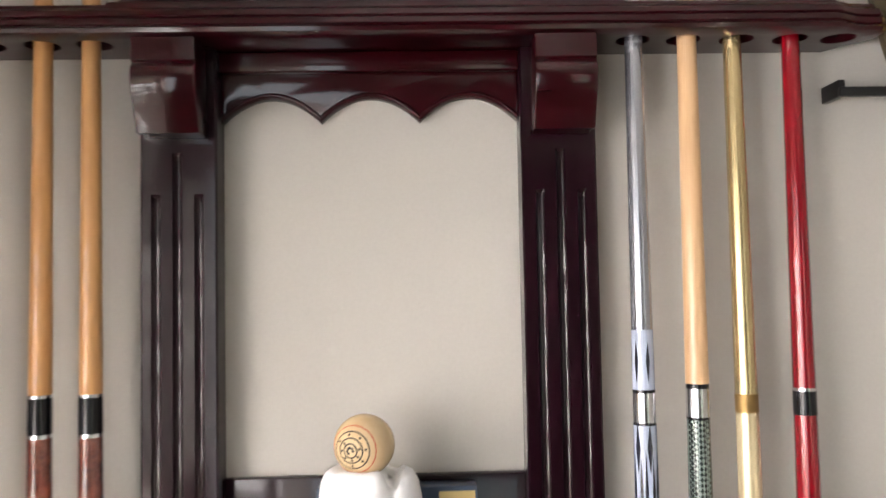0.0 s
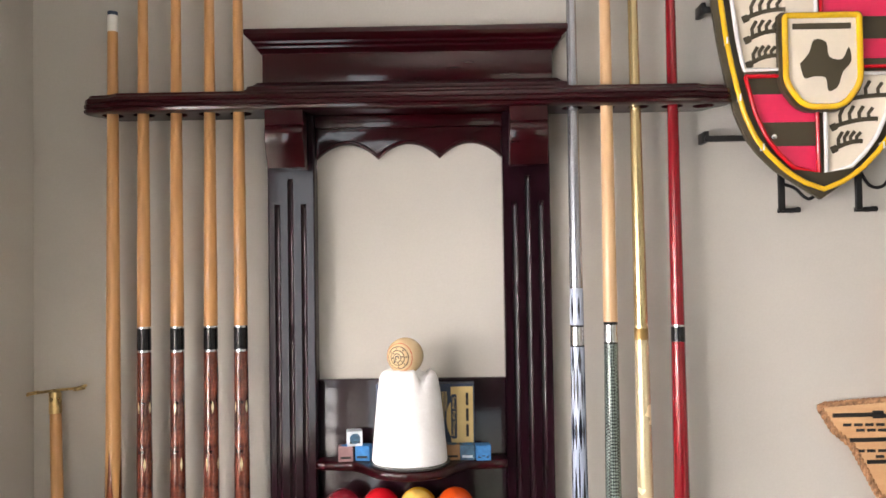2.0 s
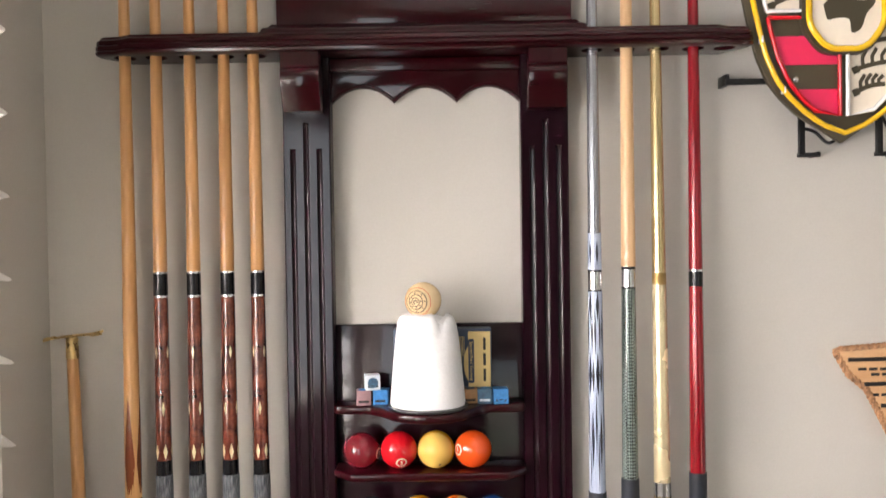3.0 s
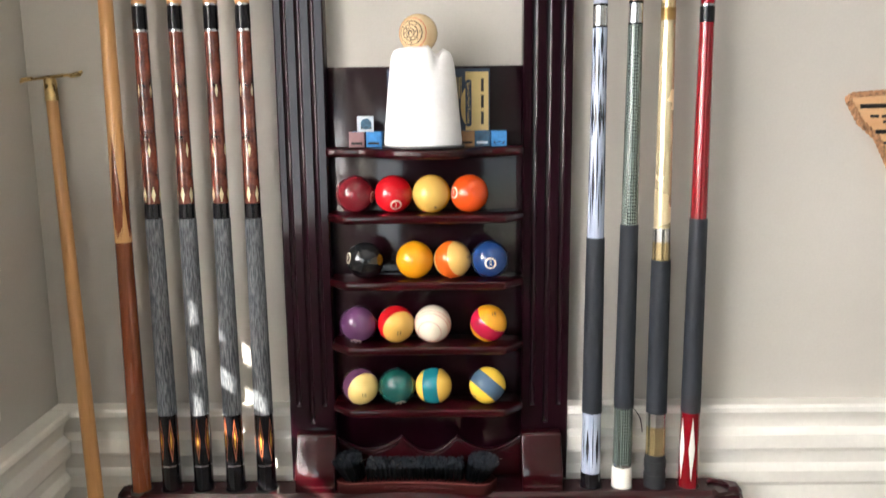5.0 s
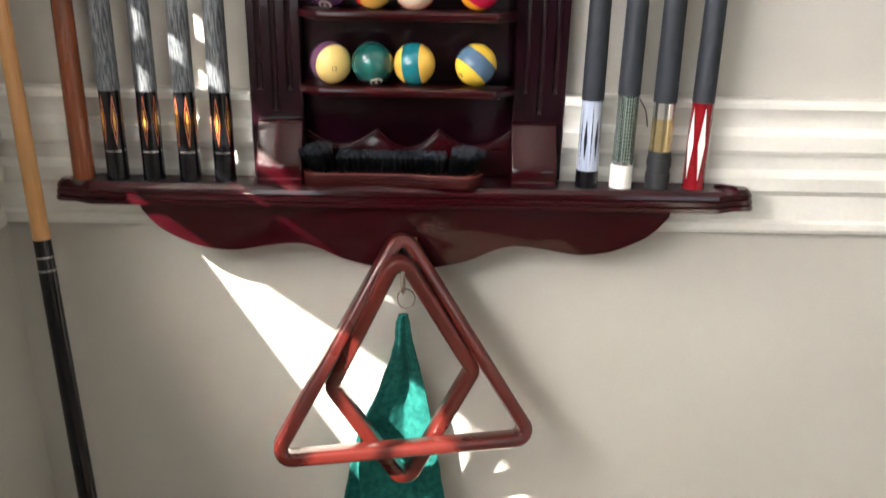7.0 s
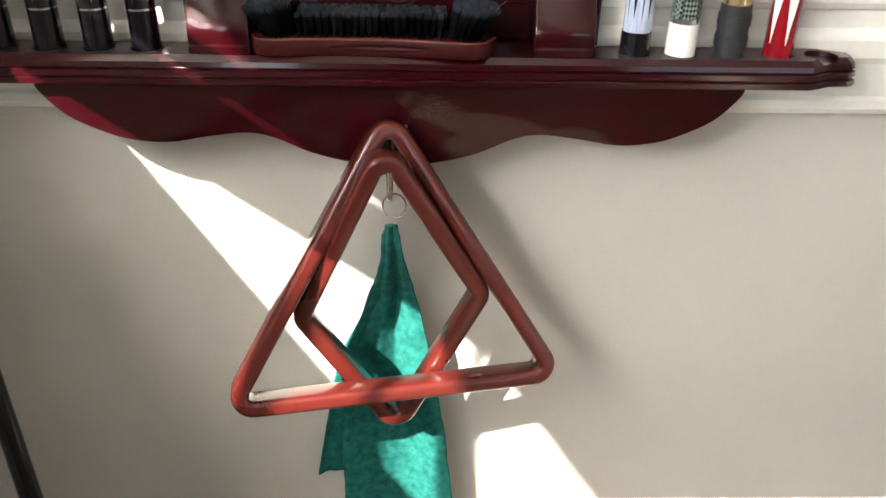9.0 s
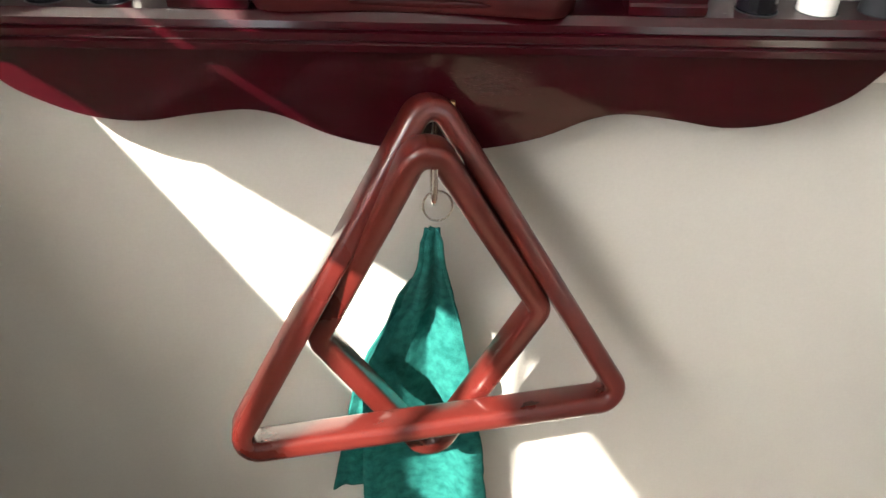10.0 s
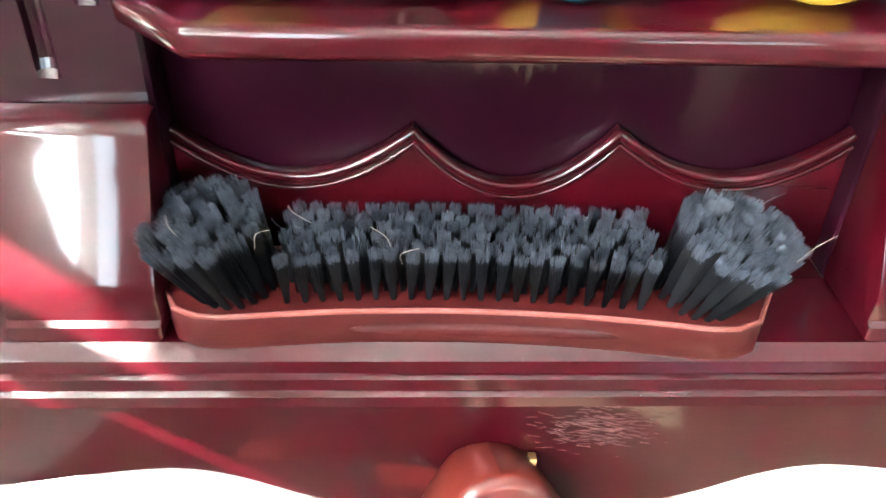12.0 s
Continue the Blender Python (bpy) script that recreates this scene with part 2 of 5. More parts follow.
def box(x0, x1, y0, y1, z0, z1, bevel=0.0, seg=2):
    bm = bmesh.new()
    bmesh.ops.create_cube(bm, size=1, matrix=Matrix.Translation(((x0 + x1) / 2, (y0 + y1) / 2, (z0 + z1) / 2)) @ Matrix.Diagonal((x1 - x0, y1 - y0, z1 - z0, 1)))
    if bevel:
        bmesh.ops.bevel(bm, geom=bm.edges[:], offset=bevel, segments=seg, affect="EDGES", profile=0.5)
        soften(bm, 50)
    return bm


def lathe(profile, n=28, smooth=35):
    """(r, z) pairs turned round z, closed at both ends."""
    verts, faces = [], []
    for r, z in profile:
        verts += [(r * math.cos(2 * math.pi * i / n), r * math.sin(2 * math.pi * i / n), z) for i in range(n)]
    for k in range(len(profile) - 1):
        for i in range(n):
            j = (i + 1) % n
            faces.append((k * n + i, k * n + j, (k + 1) * n + j, (k + 1) * n + i))
    faces += [tuple(range(n))[::-1], tuple(range((len(profile) - 1) * n, len(profile) * n))]
    return mesh_of(verts, faces, smooth)


def prism(outline, axis, a, b, bevel=0.0, seg=2, smooth=30):
    """A flat outline pushed along an axis from a to b. Outline pairs are the two other axes in x, y, z order."""
    def at(p, d):
        q = list(p)
        q.insert(axis, d)
        return tuple(q)
    n = len(outline)
    verts = [at(p, a) for p in outline] + [at(p, b) for p in outline]
    faces = [tuple(range(n)), tuple(range(n, 2 * n))[::-1]] + [(i, (i + 1) % n, n + (i + 1) % n, n + i) for i in range(n)]
    bm = mesh_of(verts, faces)
    if bevel:
        caps = [e for e in bm.edges if abs(e.verts[0].co[axis] - e.verts[1].co[axis]) < 1e-7]
        bmesh.ops.bevel(bm, geom=caps, offset=bevel, segments=seg, affect="EDGES", profile=0.5)
    return soften(bm, smooth)


def tube(points, r, closed=False, n=10, flat=1.0):
    pts = [Vector(p) for p in points]
    verts, faces, m = [], [], len(pts)
    up = Vector((0, 1, 0))
    for i, p in enumerate(pts):
        a = pts[(i - 1) % m] if closed or i else pts[0]
        b = pts[(i + 1) % m] if closed or i < m - 1 else pts[-1]
        t = (b - a).normalized()
        s = t.cross(up)
        s = s.normalized() if s.length > 1e-4 else t.orthogonal().normalized()
        w = s.cross(t)
        verts += [p + r * (math.cos(2 * math.pi * k / n) * s + flat * math.sin(2 * math.pi * k / n) * w) for k in range(n)]
    for i in range(m if closed else m - 1):
        for k in range(n):
            faces.append((i * n + k, i * n + (k + 1) % n, ((i + 1) % m) * n + (k + 1) % n, ((i + 1) % m) * n + k))
    if not closed:
        faces += [tuple(range(n)), tuple(range((m - 1) * n, m * n))]
    return mesh_of(verts, faces, 50)


def rounded(corners, radii, n=6):
    """A closed 2D path with its corners rounded off."""
    out, m = [], len(corners)
    for i in range(m):
        p, a, b = Vector(corners[i]), Vector(corners[i - 1]), Vector(corners[(i + 1) % m])
        r = radii[i] if isinstance(radii, (list, tuple)) else radii
        u, v = (a - p).normalized(), (b - p).normalized()
        half = math.acos(max(-1, min(1, u.dot(v)))) / 2
        d = r / math.tan(half)
        c = p + (u + v).normalized() * r / math.sin(half)
        s, e = p + u * d - c, p + v * d - c
        turn = math.atan2(s.x * e.y - s.y * e.x, s.dot(e))
        for k in range(n + 1):
            t = turn * k / n
            out.append((c.x + s.x * math.cos(t) - s.y * math.sin(t), c.y + s.x * math.sin(t) + s.y * math.cos(t)))
    return out


def spline(points, n=6):
    """Smooth curve through 2D or 3D points."""
    p = [Vector(q) for q in points]
    out = []
    for i in range(len(p) - 1):
        a, b, c, d = p[max(0, i - 1)], p[i], p[i + 1], p[min(len(p) - 1, i + 2)]
        for k in range(n):
            t = k / n
            out.append(0.5 * ((2 * b) + (c - a) * t + (2 * a - 5 * b + 4 * c - d) * t * t + (3 * b - a - 3 * c + d) * t ** 3))
    return [tuple(v) for v in out + [p[-1]]]


def clip(poly, axis, lo, hi):
    """The part of a 2D polygon between lo and hi on an axis."""
    for sign, lim in ((1, lo), (-1, hi)):
        out = []
        for i, p in enumerate(poly):
            q = poly[i - 1]
            a, b = sign * (q[axis] - lim), sign * (p[axis] - lim)
            if (a < 0) != (b < 0):
                t = a / (a - b)
                out.append((q[0] + t * (p[0] - q[0]), q[1] + t * (p[1] - q[1])))
            if b >= 0:
                out.append(p)
        poly = out
    return poly


def cut(bm, cutter):
    """bm less cutter, by an exact boolean worked out at once."""
    da, db = bpy.data.meshes.new("a"), bpy.data.meshes.new("b")
    bm.to_mesh(da), cutter.to_mesh(db)
    bm.free(), cutter.free()
    a, b = new("a", da), new("b", db)
    mod = a.modifiers.new("cut", "BOOLEAN")
    mod.object, mod.operation, mod.solver = b, "DIFFERENCE", "EXACT"
    bpy.context.view_layer.update()
    got = bpy.data.meshes.new_from_object(a.evaluated_get(bpy.context.evaluated_depsgraph_get()))
    out = bmesh.new()
    out.from_mesh(got)
    bpy.data.objects.remove(a), bpy.data.objects.remove(b)
    return out


def merged(*bms):
    out = bmesh.new()
    for b in bms:
        d = bpy.data.meshes.new("tmp")
        b.to_mesh(d)
        b.free()
        out.from_mesh(d)
        bpy.data.meshes.remove(d)
    return out


# ---- the room ----
W = 0.012        # face of the back wall
LEFT = -0.605    # face of the side wall
RIGHT, REAR, TOP = 3.6, -5.2, 2.62


def structure(name, bm, material, label, category):
    return tagged(part(name, bm, material), label, category, kind="structure")


structure("wall_back", box(-0.9, RIGHT + 0.15, W, W + 0.15, 0, TOP), WALL, "beige painted wall behind the cue rack", "wall")
structure("wall_right", box(RIGHT, RIGHT + 0.15, REAR, W, 0, TOP), WALL, "beige painted side wall of the room", "wall")


def wall_with_openings(axis, a, b, lo, hi, holes):
    """A wall slab along x or y with rectangular openings (from, to, sill, head)."""
    bms, at = [], lo
    def slab(p, q, z0, z1):
        return box(a, b, p, q, z0, z1) if axis == 1 else box(p, q, a, b, z0, z1)
    for p, q, z0, z1 in sorted(holes):
        bms += [slab(at, p, 0, TOP), slab(p, q, 0, z0), slab(p, q, z1, TOP)]
        at = q
    bms.append(slab(at, hi, 0, TOP))
    return merged(*bms)


SILL, HEAD = 1.222, 2.044
structure("wall_left", wall_with_openings(1, LEFT - 0.26, LEFT, REAR, W, [(-1.80, -0.36, SILL, HEAD), (-2.92, -1.88, 0.90, 2.20)]), WALL, "beige painted wall with a deep shuttered window", "wall")
structure("wall_rear", wall_with_openings(0, REAR - 0.15, REAR, LEFT - 0.26, RIGHT + 0.15, [(1.5, 3.1, 0.60, 2.30)]), REARPAINT, "dark brown wall with one added window across the room", "wall")
structure("ceiling", box(LEFT - 0.26, RIGHT + 0.15, REAR - 0.15, W + 0.15, TOP, TOP + 0.1), CEIL, "white painted ceiling", "ceiling")
structure("floor", box(LEFT - 0.26, RIGHT + 0.15, REAR - 0.15, W + 0.15, -0.1, -0.004), FLOOR, "brown wooden board floor", "floor")
structure("ground", box(-60, 60, -60, 60, -0.6, -0.5), mat("lawn", (0.06, 0.09, 0.03), rough=0.9, vary=0.3, scale=0.5), "green lawn outside the windows", "ground")

RAIL_PROFILE = [(0, 1.003), (0.029, 1.003), (0.032, 0.999), (0.032, 0.991), (0.026, 0.985), (0.021, 0.974), (0.020, 0.962), (0.025, 0.957), (0.030, 0.952), (0.030, 0.930),
                (0.026, 0.923), (0.019, 0.920), (0.018, 0.900), (0.022, 0.896), (0.025, 0.888), (0.022, 0.868), (0.014, 0.860), (0.012, 0.858), (0.012, 0.820), (0.017, 0.816), (0.017, 0.806), (0.013, 0.799), (0, 0.799)]
RAIL_PROFILE = [(d, z + 0.012) for d, z in RAIL_PROFILE]
BASE_PROFILE = [(0, 0.166), (0.008, 0.166), (0.014, 0.155), (0.016, 0.140), (0.018, 0.130), (0.018, 0.0), (0, 0.0)]


def moulding(profile, a, b, out):
    """A profile run from a to b on a wall; out points into the room."""
    n = len(profile)
    verts = [(p[0] + out[0] * d, p[1] + out[1] * d, z) for p in (a, b) for d, z in profile]
    faces = [(i, (i + 1) % n, n + (i + 1) % n, n + i) for i in range(n)] + [tuple(range(n)), tuple(range(n, 2 * n))]
    return soften(mesh_of(verts, faces), 28)


for k, (a, b) in enumerate((((LEFT, W), (-0.2215, W)), ((0.2215, W), (RIGHT, W)))):
    structure("chair_rail", moulding(RAIL_PROFILE, a, b, (0, -1)), TRIM, "cream painted profiled chair rail on the wall", "chair rail")
structure("chair_rail", moulding(RAIL_PROFILE, (LEFT, REAR), (LEFT, W - 0.0325), (1, 0)), TRIM, "cream painted profiled chair rail on the wall", "chair rail")
structure("chair_rail", moulding(RAIL_PROFILE, (RIGHT, REAR), (RIGHT, W - 0.0325), (-1, 0)), TRIM, "cream painted profiled chair rail on the wall", "chair rail")
for a, b, out in (((LEFT, W), (RIGHT, W), (0, -1)), ((LEFT, REAR), (LEFT, W - 0.018), (1, 0)), ((RIGHT, REAR), (RIGHT, W - 0.018), (-1, 0)), ((LEFT, REAR), (RIGHT, REAR), (0, 1))):
    structure("baseboard", moulding(BASE_PROFILE, a, b, out), TRIM, "cream painted baseboard along the floor", "baseboard")

# side window: frame, glass and a louvred shutter panel swung into the room
side = tagged(thing("window_1", "white framed side window with clear glass", "window"), kind="structure")
for y0, y1, z0, z1 in ((-1.80, -1.76, SILL, HEAD), (-0.40, -0.36, SILL, HEAD), (-1.76, -0.40, SILL, SILL + 0.03), (-1.76, -0.40, HEAD - 0.03, HEAD)):
    part("window_frame", box(LEFT - 0.25, LEFT - 0.21, y0, y1, z0, z1, 0.003), SHUTTER, side)
part("mullion", box(LEFT - 0.25, LEFT - 0.23, -1.118, -1.090, SILL + 0.03, HEAD - 0.03, 0.002), SHUTTER, side)
part("glazing_bar", box(LEFT - 0.25, LEFT - 0.236, -1.262, -1.250, SILL + 0.03, HEAD - 0.03, 0.002), SHUTTER, side)
pane = part("pane", box(LEFT - 0.2285, LEFT - 0.2225, -1.76, -0.40, SILL + 0.03, HEAD - 0.03), GLASS, side)
pane.visible_shadow = False
far = tagged(thing("window_2", "white framed side window with clear glass", "window"), kind="structure")
for y0, y1, z0, z1 in ((-2.92, -2.87, 0.90, 2.20), (-1.93, -1.88, 0.90, 2.20), (-2.87, -1.93, 0.90, 0.95), (-2.87, -1.93, 2.15, 2.20), (-2.87, -1.93, 1.53, 1.57)):
    part("window_frame", box(LEFT - 0.25, LEFT - 0.21, y0, y1, z0, z1, 0.003), SHUTTER, far)
pane = part("pane", box(LEFT - 0.235, LEFT - 0.229, -2.87, -1.93, 0.95, 2.15), GLASS, far)
pane.visible_shadow = False

# Unseen window, added as an opening for the rear fill lamp.
rear = tagged(thing("fill_window", "added unseen white framed window with clear glass across the room", "window"), kind="structure")
for a, b, z0, z1 in ((1.5, 1.55, 0.60, 2.30), (3.05, 3.1, 0.60, 2.30), (1.55, 3.05, 0.60, 0.65), (1.55, 3.05, 2.25, 2.30), (2.28, 2.32, 0.65, 2.25)):
    part("window_frame", box(a, b, REAR - 0.13, REAR - 0.09, z0, z1, 0.003), SHUTTER, rear)
pane = part("pane", box(1.55, 3.05, REAR - 0.115, REAR - 0.110, 0.65, 2.25), GLASS, rear)
pane.visible_shadow = False

PU, PN = Vector((0.66, -0.75, 0)).normalized(), Vector((0.75, 0.66, 0)).normalized()
hinge = Vector((LEFT + 0.008, -0.340, 0))
turn = Matrix(((PU.x, PN.x, 0, hinge.x), (PU.y, PN.y, 0, hinge.y), (0, 0, 1, 0), (0, 0, 0, 1)))
shutter = thing("window_shutter", "white louvred shutter panel swung open beside the window", "shutter", at=turn)
LEN = 0.36
for u0, u1 in ((0.0, 0.016), (LEN - 0.045, LEN)):
    part("stile", box(u0, u1, -0.014, 0.014, 1.2265, 2.06, 0.003), SHUTTER, shutter)
part("bottom_rail", box(0.016, LEN - 0.045, -0.012, 0.012, 1.2265, 1.3240, 0.002), SHUTTER, shutter)
part("top_rail", box(0.016, LEN - 0.045, -0.012, 0.012, 1.990, 2.06, 0.002), SHUTTER, shutter)
blade = prism([(0.0380 * math.cos(a), 0.0050 * math.sin(a)) for a in [2 * math.pi * i / 16 for i in range(16)]], 0, -0.148, 0.148)
blade_ob = None
for k in range(8):
    m = Matrix.Translation((0.1655, 0, 1.3625 + 0.0755 * k)) @ pose(0, 0, 0, -20, 0, 0)
    if blade_ob is None:
        blade_ob = part("louvre", blade, SHUTTER, shutter, m=m)
    else:
        o = new("louvre", blade_ob.data)
        o.parent, o.matrix_basis = shutter, m

# ---- the cue rack ----
rack = thing("cue_rack", "dark mahogany wall cue rack with fluted pilasters and ball shelves", "cue rack")
GAP = 0.147      # half width between the pilasters
OUT = 0.2205     # half width over the pilasters


def pilaster(side):
    """Upright board with three stopped flutes cut into its face."""
    x0, x1, cy = GAP, OUT, -0.020
    flutes = [(0.1645, 1.822, 1.018), (0.1850, 1.862, 0.989), (0.2055, 1.822, 1.018)]
    xs = [x0, x0 + 0.002]
    for fx, _, _ in flutes:
        xs += [fx - 0.0045, fx - 0.0032, fx - 0.0016, fx, fx + 0.0016, fx + 0.0032, fx + 0.0045]
    xs += [x1 - 0.002, x1]
    zs = [0.894]
    for z in (0.989, 1.018):
        zs += [z, z + 0.003, z + 0.007]
    zs += [1.2, 1.5]
    for z in (1.822, 1.862):
        zs += [z - 0.007, z - 0.003, z]
    zs += [1.962]
    verts, faces, nx = [], [], len(xs)
    for z in zs:
        for x in xs:
            d = 0.0
            for fx, top, bot in flutes:
                r = abs(x - fx) / 0.0045
                if r < 1 and bot < z < top:
                    end = min(1, (z - bot) / 0.007, (top - z) / 0.007)
                    d = 0.0042 * math.sqrt(1 - r * r) * math.sqrt(max(0, end))
            y = cy + d
            if x in (x0, x1):
                y = cy + 0.002
            verts.append((side * x, y, z))
    for i in range(len(zs) - 1):
        for j in range(nx - 1):
            faces.append((i * nx + j, i * nx + j + 1, (i + 1) * nx + j + 1, (i + 1) * nx + j))
    n = len(verts)
    back = W - 0.001
    for z in zs:
        verts += [(side * x0, back, z), (side * x1, back, z)]
    for i in range(len(zs) - 1):
        faces += [(i * nx, (i + 1) * nx, n + 2 * i + 2, n + 2 * i), (i * nx + nx - 1, (i + 1) * nx + nx - 1, n + 2 * i + 3, n + 2 * i + 1), (n + 2 * i, n + 2 * i + 1, n + 2 * i + 3, n + 2 * i + 2)]
    return soften(mesh_of(verts, faces), 14)


def corbel(side, x0, x1, flip):
    """Scrolled bracket block. Profile in y and z, full at the rail end, tapering in along the pilaster."""
    if flip:  # under the upper rail
        prof = [(-0.021, 1.9615), (-0.066, 1.9615), (-0.066, 1.940)] + spline([(-0.0635, 1.938), (-0.068, 1.930), (-0.066, 1.912), (-0.056, 1.890), (-0.050, 1.8755)], 5) + [(-0.021, 1.8755)]
    else:     # standing on the lower rail
        prof = [(-0.021, 0.8945), (-0.066, 0.8945), (-0.066, 0.9015)] + spline([(-0.0635, 0.9035), (-0.0640, 0.9150), (-0.0615, 0.9240), (-0.0520, 0.9430), (-0.0410, 0.9640), (-0.0365, 0.9735)], 6) + [(-0.0340, 0.9775), (-0.0300, 0.9790), (-0.021, 0.9790)]
    return prism(prof, 0, *sorted((side * x0, side * x1)), bevel=0.0025, smooth=35)


for s in (-1, 1):
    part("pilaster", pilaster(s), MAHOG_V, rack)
    part("upper_bracket", corbel(s, 0.1555, 0.2145, True), MAHOG, rack)
    part("lower_bracket", corbel(s, 0.1460, 0.2090, False), MAHOG, rack)
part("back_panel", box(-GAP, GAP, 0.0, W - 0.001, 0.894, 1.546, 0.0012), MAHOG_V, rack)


def scallop(tip_z, cusp, mid, outer, lift):
    """Three arcs between the pilasters; lift > 0 bows them up, < 0 lets them sag."""
    edge = []
    for a, b, rise in ((-GAP, -cusp, outer), (-cusp, cusp, mid), (cusp, GAP, outer)):
        for i in range(17):
            u = i / 16
            edge.append((a + (b - a) * u, tip_z + lift * rise * (1 - (2 * u - 1) ** 2)))
    return edge


edge = scallop(1.8935, 0.049, 0.024, 0.024, 1)
part("valance", prism(edge + [(GAP, 1.9615), (-GAP, 1.9615)], 1, -0.001, W - 0.001, bevel=0.001), MAHOG, rack)
part("valance_bead", tube([(x, -0.001, z + 0.0035) for x, z in edge], 0.0026, n=8), MAHOG, rack)
part("valance_rail", box(-GAP, GAP, -0.012, -0.002, 1.942, 1.9615, 0.0012), MAHOG, rack)
edge = scallop(0.9625, 0.0445, 0.0270, 0.0225, -1)
part("lower_scallop", prism(edge + [(GAP, 0.8945), (-GAP, 0.8945)], 1, -0.008, -0.0005, bevel=0.0008), MAHOG, rack)
part("scallop_bead", tube([(x, -0.0075, z - 0.0014) for x, z in edge], 0.0024, n=8), MAHOG, rack)
part("scallop_bead", tube([(x, -0.009, z - 0.0062) for x, z in edge], 0.0012, n=8), MAHOG, rack)


def plate_outline(half, front, back):
    """Plan of a cue rail: long board with stepped, swept ends."""
    right = [(half - 0.055, front), (half - 0.045, front + 0.004), (half - 0.030, front + 0.012), (half - 0.006, front + 0.014), (half, front + 0.020), (half, front + 0.030), (half - 0.030, back)]
    return [(-half + 0.055, front)] + right + [(-x, y) for x, y in right[::-1][:-1]]


def reeded(half, front, back, levels):
    """A board whose edge is stepped in and out through (z, inset) levels."""
    base = plate_outline(half, front, back)
    n = len(base)
    c = Vector((0, (front + back) / 2))
    verts = []
    for z, inset in levels:
        for x, y in base:
            nx = x - math.copysign(inset, x) * (1 if abs(x) > half - 0.058 else 0) * (0.8 if y > front + 0.002 else 0)
            ny = y + (inset if y < back - 0.002 else 0)
            verts.append((nx, ny, z))
    faces = [tuple(range(n)), tuple(range((len(levels) - 1) * n, len(levels) * n))]
    for k in range(len(levels) - 1):
        for i in range(n):
            faces.append((k * n + i, k * n + (i + 1) % n, (k + 1) * n + (i + 1) % n, (k + 1) * n + i))
    return mesh_of(verts, faces, 25)


CUE_X = [-0.4560, -0.4075, -0.3570, -0.3060, -0.2570, 0.2550, 0.3040, 0.3560, 0.4085]
HOLES = CUE_X + [0.4560]


def pegs(r, y, z0, z1):
    return merged(*[prism([(x + r * math.cos(2 * math.pi * i / 24), y + r * math.sin(2 * math.pi * i / 24)) for i in range(24)], 2, z0, z1) for x in HOLES])


UPPER = [(1.9625, 0.004), (1.9640, 0.001), (1.9680, 0.0), (1.9700, 0.0022), (1.9716, 0.0006), (1.9765, 0.0006), (1.9780, 0.0030), (1.9796, 0.0014), (1.9850, 0.0024), (1.9880, 0.0060), (1.9915, 0.0075)]
part("upper_rail", soften(cut(reeded(0.495, -0.072, W - 0.001, UPPER), pegs(0.0165, -0.036, 1.95, 2.01)), 25), MAHOG, rack)
LOWER = [(0.8630, 0.003), (0.8645, 0.0), (0.8700, 0.0004), (0.8718, 0.0026), (0.8735, 0.0010), (0.8790, 0.0016), (0.8806, 0.0040), (0.8822, 0.0024), (0.8875, 0.0036), (0.8910, 0.0066), (0.8935, 0.0090)]
part("lower_rail", soften(cut(reeded(0.495, -0.0745, -0.021, LOWER), pegs(0.0175, -0.045, 0.888, 0.92)), 25), MAHOG, rack)
part("lower_rail_back", box(-GAP, GAP, -0.0205, -0.0005, 0.864, 0.8935), MAHOG, rack)

# frieze and cornice
part("frieze", box(-0.228, 0.228, -0.016, W - 0.001, 2.008, 2.066, 0.001), MAHOG, rack)


def capped(levels):
    """Stacked rectangles (half width, front y, z), back on the wall."""
    verts, faces = [], []
    for h, y, z in levels:
        verts += [(-h, y, z), (h, y, z), (h, W - 0.001, z), (-h, W - 0.001, z)]
    for k in range(len(levels) - 1):
        for i in range(4):
            faces.append((4 * k + i, 4 * k + (i + 1) % 4, 4 * k + 4 + (i + 1) % 4, 4 * k + 4 + i))
    n = 4 * (len(levels) - 1)
    faces += [(0, 1, 2, 3), (n, n + 1, n + 2, n + 3)]
    return mesh_of(verts, faces, 25)


part("frieze_base", capped([(0.254, -0.040, 1.9918), (0.254, -0.040, 1.996), (0.249, -0.036, 2.000), (0.247, -0.034, 2.005), (0.240, -0.027, 2.008), (0.234, -0.022, 2.0135)]), MAHOG, rack)
part("cornice", capped([(0.230, -0.018, 2.060), (0.232, -0.020, 2.063), (0.236, -0.024, 2.067), (0.2365, -0.0245, 2.070), (0.241, -0.029, 2.0735), (0.2415, -0.0295, 2.077), (0.248, -0.035, 2.082), (0.252, -0.039, 2.0865), (0.252, -0.039, 2.0925), (0.250, -0.037, 2.0945)]), MAHOG, rack)

# apron under the lower rail
half = [(0.3770, 0.8625), (0.3755, 0.8515), (0.354, 0.8263), (0.3294, 0.8111), (0.2928, 0.7969), (0.2483, 0.7924), (0.2023, 0.7997), (0.1599, 0.8044), (0.1297, 0.7985), (0.0914, 0.7815), (0.0450, 0.7700), (0.0, 0.7680)]
right = spline(half, 4)
apron = right + [(-x, z) for x, z in right[::-1][1:]]
part("apron", prism(apron, 1, -0.058, -0.040, bevel=0.0015), MAHOG, rack)

